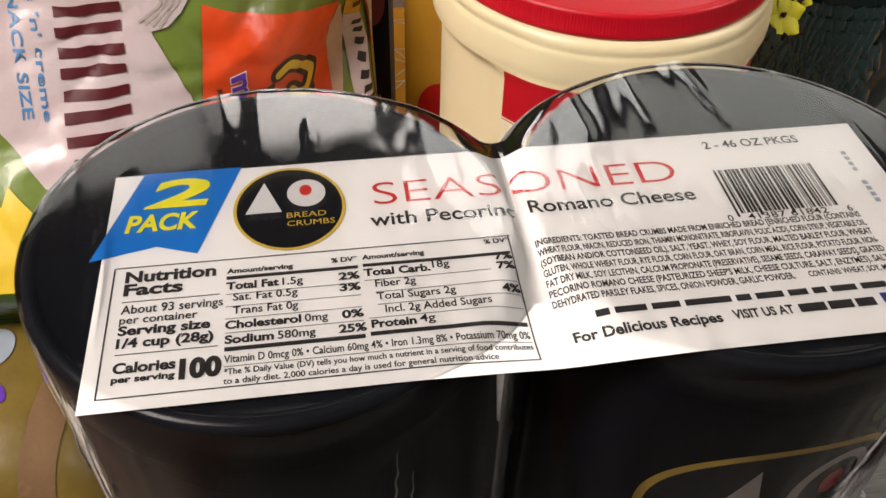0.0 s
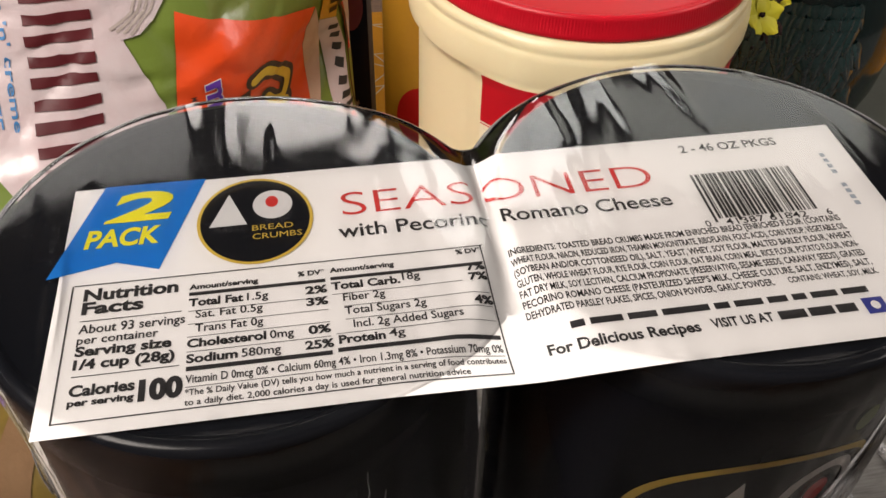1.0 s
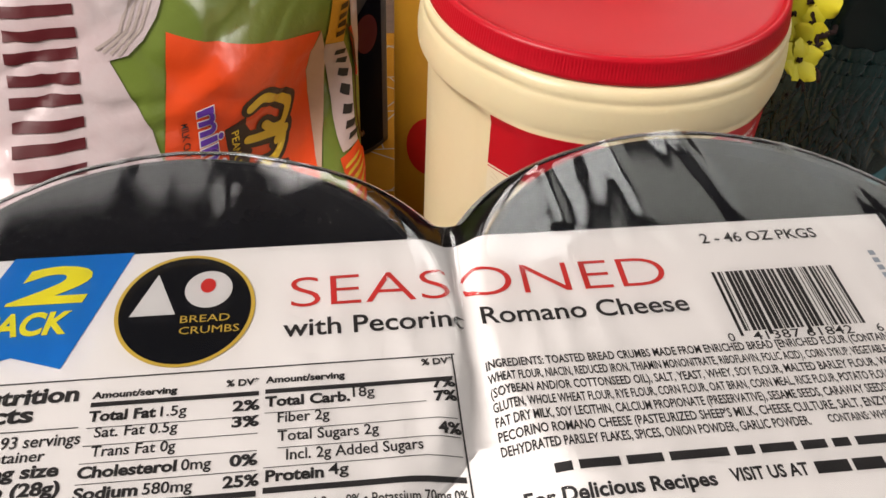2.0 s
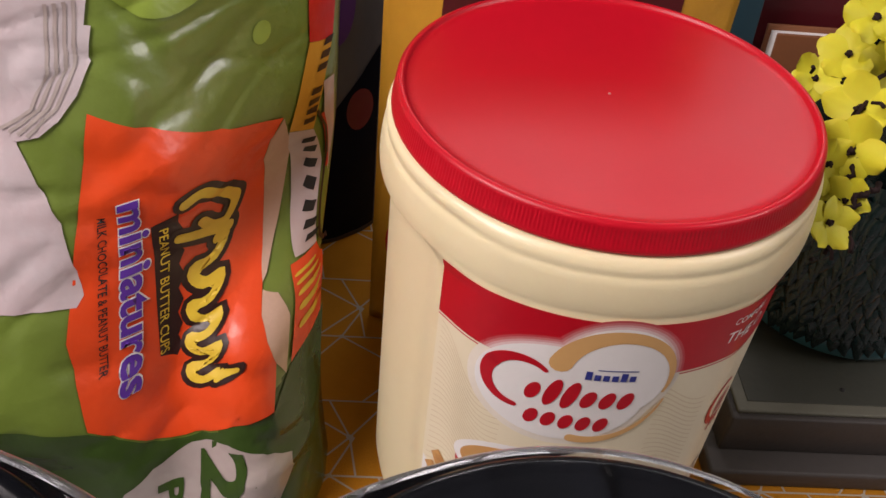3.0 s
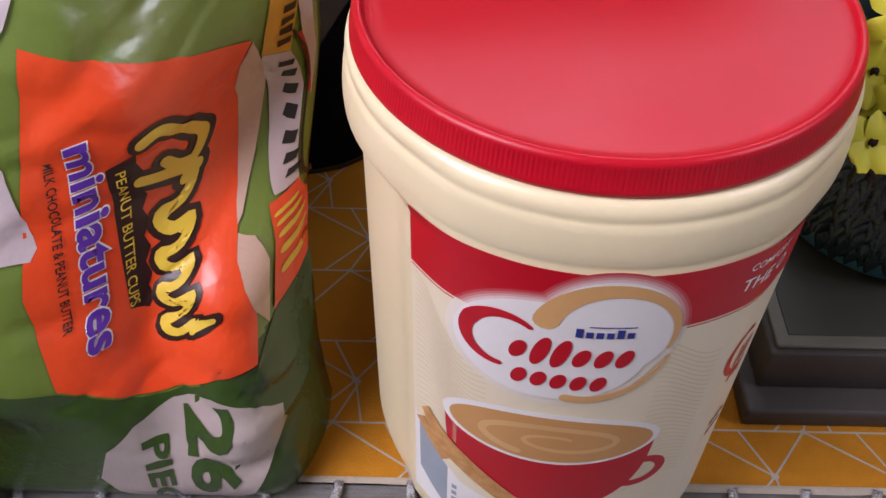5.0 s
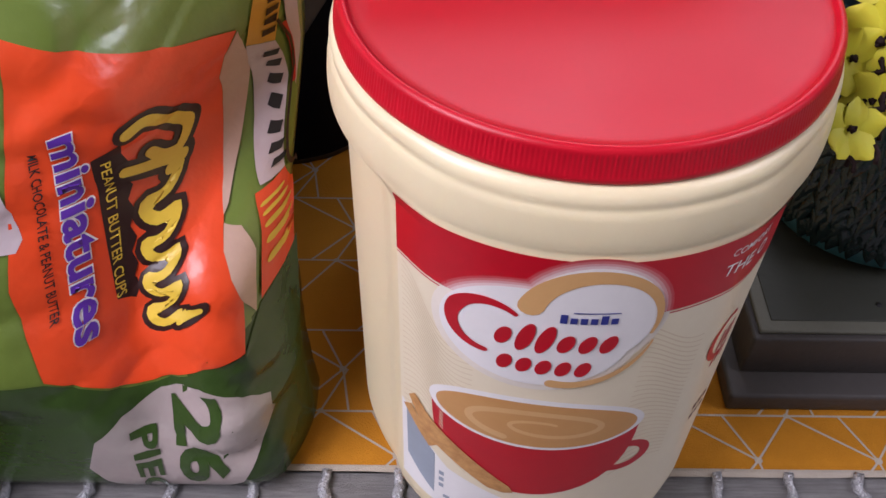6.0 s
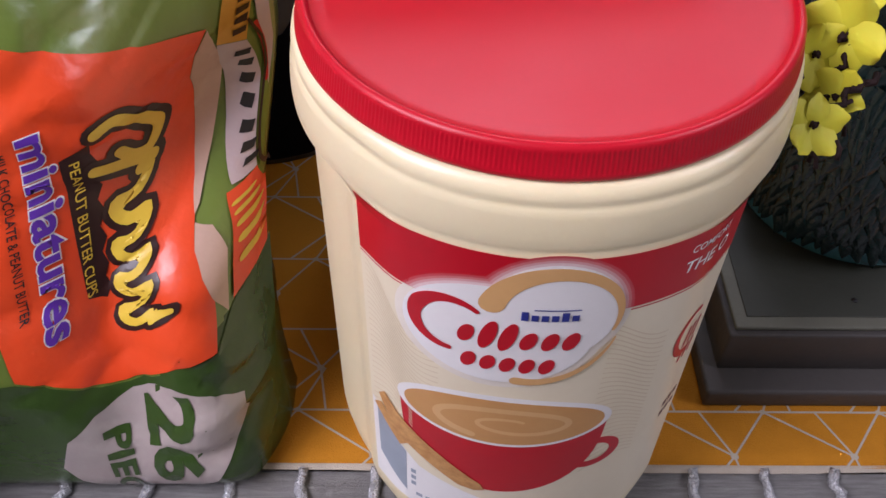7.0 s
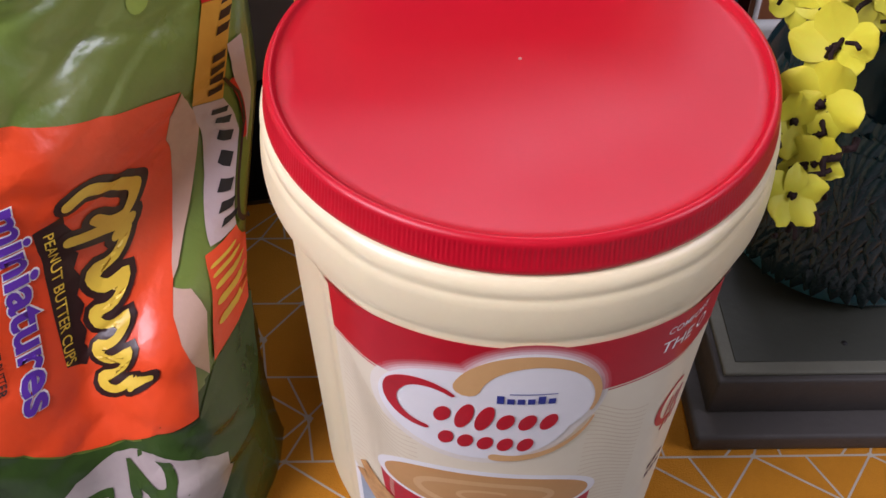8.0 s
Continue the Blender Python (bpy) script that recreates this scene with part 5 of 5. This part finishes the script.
M["vase_scale"] = material("dark_teal_moulding", (0.005, 0.014, 0.015), 0.14, second=(0.018, 0.056, 0.058), mix=0.7, scale=60, bump=0.3, bump_scale=300, coat=0.5)
SC = leaf_scale(0.0120, 0.0165, 0.0040)
for j in range(15):
    z = 0.018 + 0.0075 * j
    for i in range(22):
        a = math.pi * (1.02 + 0.52 * i / 22) + (j % 2) * math.pi * 0.26 / 22
        r = vase_r(z + 0.004)
        if len(vase.children) > 296:
            break
        ob = new("scale", SC)
        ob.parent = vase
        tilt = scale_rng.uniform(-0.45, 0.45)
        ob.matrix_basis = Matrix.Translation((r * math.cos(a), r * math.sin(a), z + 0.006)) @ Matrix.Rotation(a + math.pi / 2, 4, "Z") @ Matrix.Rotation(tilt, 4, "Y") @ Matrix.Diagonal((scale_rng.uniform(0.85, 1.15), 1, scale_rng.uniform(0.85, 1.2), 1))

spray = thing("yellow_flower_spray", (VX, VY, VZ + 0.166), "yellow silk orchid spray on dark brown stems, in the vase", "artificial flowers")
fl_rng = random.Random(21)


def petal_mesh(w, h, cup, seed):
    bm = bmesh.new()
    rows = []
    rr = random.Random(seed)
    k1, k2 = rr.uniform(0, 6), rr.uniform(0.6, 1.2)
    for side in (0, 1):
        rows = []
        for j in range(8):
            q = j / 7
            ww = w * (math.sin(math.pi * min(0.10 + 0.78 * q, 0.93)) ** 0.42) * (1 if q < 0.98 else 0.8)
            row = []
            for i in range(7):
                s = 2 * i / 6 - 1
                y = h * (q - 0.14 * q * q * s * s)
                z = cup * (q * q * 0.9 - 0.5 * s * s * q) + 0.0011 * k2 * math.sin(3.2 * s + k1) * q + side * 0.0003
                row.append(bm.verts.new((ww * s * 0.5, y, z)))
            rows.append(row)
        grid_faces(bm, rows)
    me = to_mesh(bm, "petal")
    me.materials.append(M["petal"])
    return me


PETALS = [petal_mesh(0.0122, 0.0130, c, s) for s, c in ((1, 0.003), (2, 0.005), (3, -0.002), (4, 0.002))]
LIP = petal_mesh(0.0095, 0.0105, -0.005, 9)


def blossom(at, facing, size, roll):
    q = Vector(facing).to_track_quat("Z", "Y").to_matrix().to_4x4() @ Matrix.Rotation(radians(roll), 4, "Z")
    m = Matrix.Translation(at) @ q @ Matrix.Diagonal((size, size, size, 1))
    bm = bmesh.new()
    for k in range(5):
        a = 2.4 * k
        bmesh.ops.create_icosphere(bm, subdivisions=1, radius=0.0007, matrix=m @ Matrix.Translation((0.0012 * math.cos(a), 0.0012 * math.sin(a), 0.0008 + 0.0005 * k)))
    bmesh.ops.create_cone(bm, cap_ends=True, segments=7, radius1=0.0008, radius2=0.0014, depth=0.004, matrix=m @ Matrix.Translation((0, 0, 0.001)))
    core = part("blossom", bm, "stem", spray, "yellow blossom with a dark brown heart")
    for k, ang in enumerate((8, 78, 150, 222, 292)):
        me = LIP if k == 2 else PETALS[fl_rng.randrange(4)]
        ob = new("petal", me)
        ob.parent = core
        ob.matrix_basis = Matrix.Translation(-Vector(spray.location)) @ Matrix.Translation(spray.location) @ m @ Matrix.Rotation(radians(ang + fl_rng.uniform(-8, 8)), 4, "Z") @ Matrix.Rotation(radians(fl_rng.uniform(4, 22)), 4, "X") @ Matrix.Translation((0, 0.0012, 0.0004))


CAMSIDE = Vector((-0.25, -0.6, 0.55))
spots = [((0.1090, 0.018, 0.2240), 1.15, 20), ((0.0995, -0.003, 0.2185), 1.15, 60), ((0.0985, -0.016, 0.2030), 0.8, 130), ((0.0860, -0.030, 0.2030), 0.85, 200),
         ((0.0900, -0.006, 0.2130), 0.9, 90), ((0.1190, 0.022, 0.2460), 1.1, 45), ((0.1330, 0.020, 0.2440), 1.0, 120), ((0.1260, 0.040, 0.2300), 1.1, 70), ((0.1100, 0.046, 0.2330), 1.0, 160),
         ((0.1230, 0.090, 0.1960), 1.0, 30), ((0.1480, 0.040, 0.2500), 1.1, 200), ((0.1560, 0.070, 0.2400), 1.0, 15), ((0.1050, 0.030, 0.2580), 1.0, 75)]
for at, size, roll in spots:
    face = CAMSIDE + Vector((fl_rng.uniform(-0.5, 0.5), fl_rng.uniform(-0.3, 0.3), fl_rng.uniform(-0.35, 0.35)))
    blossom(at, face, size, roll)


def bend(a, b, sag, n=12):
    a, b = Vector(a), Vector(b)
    return [a.lerp(b, i / n) + Vector((0.0015 * math.sin(i * 1.9), 0.0012 * math.cos(i * 2.3), sag * math.sin(math.pi * i / n))) for i in range(n + 1)]


for a, b, sag, r in (((VX - 0.01, VY - 0.01, 0.10), (0.125, 0.030, 0.236), 0.02, 0.0026), ((0.125, 0.030, 0.236), (0.084, -0.030, 0.200), 0.012, 0.0017), ((VX, VY, 0.10), (0.150, 0.050, 0.262), 0.015, 0.0024), ((0.150, 0.050, 0.262), (0.098, 0.052, 0.255), 0.012, 0.0015), ((VX - 0.02, VY, 0.12), (0.118, 0.092, 0.190), 0.03, 0.0018), ((0.118, 0.020, 0.226), (0.096, -0.018, 0.198), -0.006, 0.0014), ((VX - 0.01, VY - 0.02, 0.12), (0.142, 0.008, 0.238), 0.02, 0.002)):
    part("stem", tube([p + Vector((0.002, 0.013, -0.005)) for p in bend(a, b, sag)], 0.6 * r, 8, 0.7), "stem", spray, "dark brown twiggy stem")
for k in range(46):
    at = Vector(spots[fl_rng.randrange(9)][0]) + Vector((fl_rng.uniform(-0.012, 0.012), fl_rng.uniform(0.003, 0.016), fl_rng.uniform(-0.018, 0.004)))
    to = at + Vector((fl_rng.uniform(-0.007, 0.007), fl_rng.uniform(-0.006, 0.004), fl_rng.uniform(-0.007, 0.004)))
    if k % 3 == 0:
        at, to = at + Vector((-0.004, -0.017, -0.002)), to + Vector((-0.004, -0.017, -0.002))
    part("twig", tube([at, at.lerp(to, 0.5) + Vector((0.0008, 0, 0.0008)), to], 0.0007, 6, 1.3), "stem", spray)

for (x, y, z), dx, dz in (((0.0890, -0.028, 0.1985), 0.014, 0.012), ((0.0960, -0.020, 0.1935), 0.016, 0.014), ((0.0980, -0.010, 0.2085), 0.011, 0.013)):
    a, b = Vector((x, y, z)), Vector((x + dx, y + 0.010, z + dz))
    part("stem", tube(bend(a, b, 0.002, 8), 0.0011, 8, 1.2), "stem", spray, "dark brown twiggy stem")
    for k in range(5):
        p = a.lerp(b, 0.15 + 0.17 * k)
        q = p + Vector((fl_rng.uniform(-0.004, 0.004), -0.001, fl_rng.choice((-1, 1)) * fl_rng.uniform(0.002, 0.004)))
        part("twig", tube([p, p.lerp(q, 0.5), q], 0.0007, 6, 1.2), "stem", spray)

# ---- yellow bag lying beside the pack ----
M["dull_yellow"] = material("dull_yellow_foil", (0.20, 0.135, 0.022), 0.4, second=(0.12, 0.08, 0.02), mix=0.6, scale=25, bump=0.4, bump_scale=60)
low = thing("yellow_candy_bag", (-0.33, -0.09, 0), "yellow foil candy bag lying flat, with purple print", "candy bag")


def low_top(x, y):
    q, s = (x + 0.33) / 0.075, (y + 0.105) / 0.065
    puff = max(1 - q ** 4, 0) * max(1 - s ** 4, 0)
    return 0.001 + 0.072 * puff ** 0.5 + 0.0015 * noise.noise(Vector((x * 60, y * 60, 1)))


bm = bmesh.new()
rows = [[bm.verts.new((-0.405 + 0.15 * i / 40, -0.17 + 0.13 * j / 36, low_top(-0.405 + 0.15 * i / 40, -0.17 + 0.13 * j / 36))) for i in range(41)] for j in range(37)]
base = [[bm.verts.new((v.co.x, v.co.y, -0.0005)) for v in r] for r in rows]
grid_faces(bm, rows), grid_faces(bm, base)
for j in range(36):
    for i in (0, 40):
        bm.faces.new((rows[j][i], rows[j + 1][i], base[j + 1][i], base[j][i]))
for i in range(40):
    for j in (0, 36):
        bm.faces.new((rows[j][i], rows[j][i + 1], base[j][i + 1], base[j][i]))
part("foil", bm, "dull_yellow", low)


def low_place(u, v, lift):
    return Vector((u, v, low_top(u, v) + lift))


part("purple_print", lay(join(flat([stroke(arc(-0.318, -0.118, 0.009, 0.009, 0, 300, 24), 0.005)]), flat([stroke([(-0.330, -0.135), (-0.322, -0.098)], 0.006)])), low_place, 0.0006, 0.003), "purple", low)
part("brown_band", lay(flat([[(-0.300, -0.166), (-0.290, -0.100), (-0.272, -0.060), (-0.262, -0.062), (-0.276, -0.110), (-0.284, -0.166)]]), low_place, 0.0007, 0.003), "cardboard", low, "brown printed band")
part("grey_patch", lay(flat([ellipse(-0.318, -0.085, 0.010, 0.014, 24)]), low_place, 0.0007, 0.003), "print_grey", low)
part("beige_seam", lay(flat([[(-0.40, -0.058), (-0.26, -0.058), (-0.26, -0.048), (-0.40, -0.048)]]), low_place, 0.0006, 0.003), "bag_beige", low)

# ---- windows ----


def window(name, x0, x1, y0, y1, z0, z1, along):
    w = thing(name, ((x0 + x1) / 2, (y0 + y1) / 2, z0), "white framed window out of view, area light before it", "window", "", "structure")
    for k, (a, b) in enumerate(((z0, z0 + 0.04), (z1 - 0.04, z1))):
        part("window_frame", box(x0, x1, y0, y1, a, b, 0.003), "tray_white", w)
    for a, b in ((0, 0.04), (1, -0.04)):
        if along == "x":
            xx = x0 if a == 0 else x1 + b
            part("window_frame", box(xx, xx + 0.04, y0, y1, z0 + 0.04, z1 - 0.04, 0.003), "tray_white", w)
        else:
            yy = y0 if a == 0 else y1 + b
            part("window_frame", box(x0, x1, yy, yy + 0.04, z0 + 0.04, z1 - 0.04, 0.003), "tray_white", w)
    if along == "x":
        pane = part("pane", box(x0 + 0.04, x1 - 0.04, (y0 + y1) / 2 - 0.003, (y0 + y1) / 2 + 0.003, z0 + 0.04, z1 - 0.04, 0), "window_pane", w)
    else:
        pane = part("pane", box((x0 + x1) / 2 - 0.003, (x0 + x1) / 2 + 0.003, y0 + 0.04, y1 - 0.04, z0 + 0.04, z1 - 0.04, 0), "window_pane", w)
    pane.visible_shadow = False


window("window_3", -1.24, -0.42, ROOM[3] + 0.02, ROOM[3] + 0.07, 0.97, 1.63, "x")
window("window_4", 0.63, 1.47, ROOM[3] + 0.02, ROOM[3] + 0.07, 1.00, 1.90, "x")
# unseen frame added round the sheen lamp
window("added_window_5", 0.10, 0.55, ROOM[3] + 0.02, ROOM[3] + 0.07, 1.40, 1.90, "x")
window("window_1", -0.31, 0.05, ROOM[3] + 0.02, ROOM[3] + 0.07, 0.89, 1.55, "x")
window("window_2", ROOM[0] - 0.07, ROOM[0] - 0.02, -1.24, -0.12, 1.05, 2.20, "y")
# unseen frame added round the fill lamp on the east wall
window("added_window_6", ROOM[1] + 0.02, ROOM[1] + 0.07, -1.05, -0.05, 1.10, 2.15, "y")
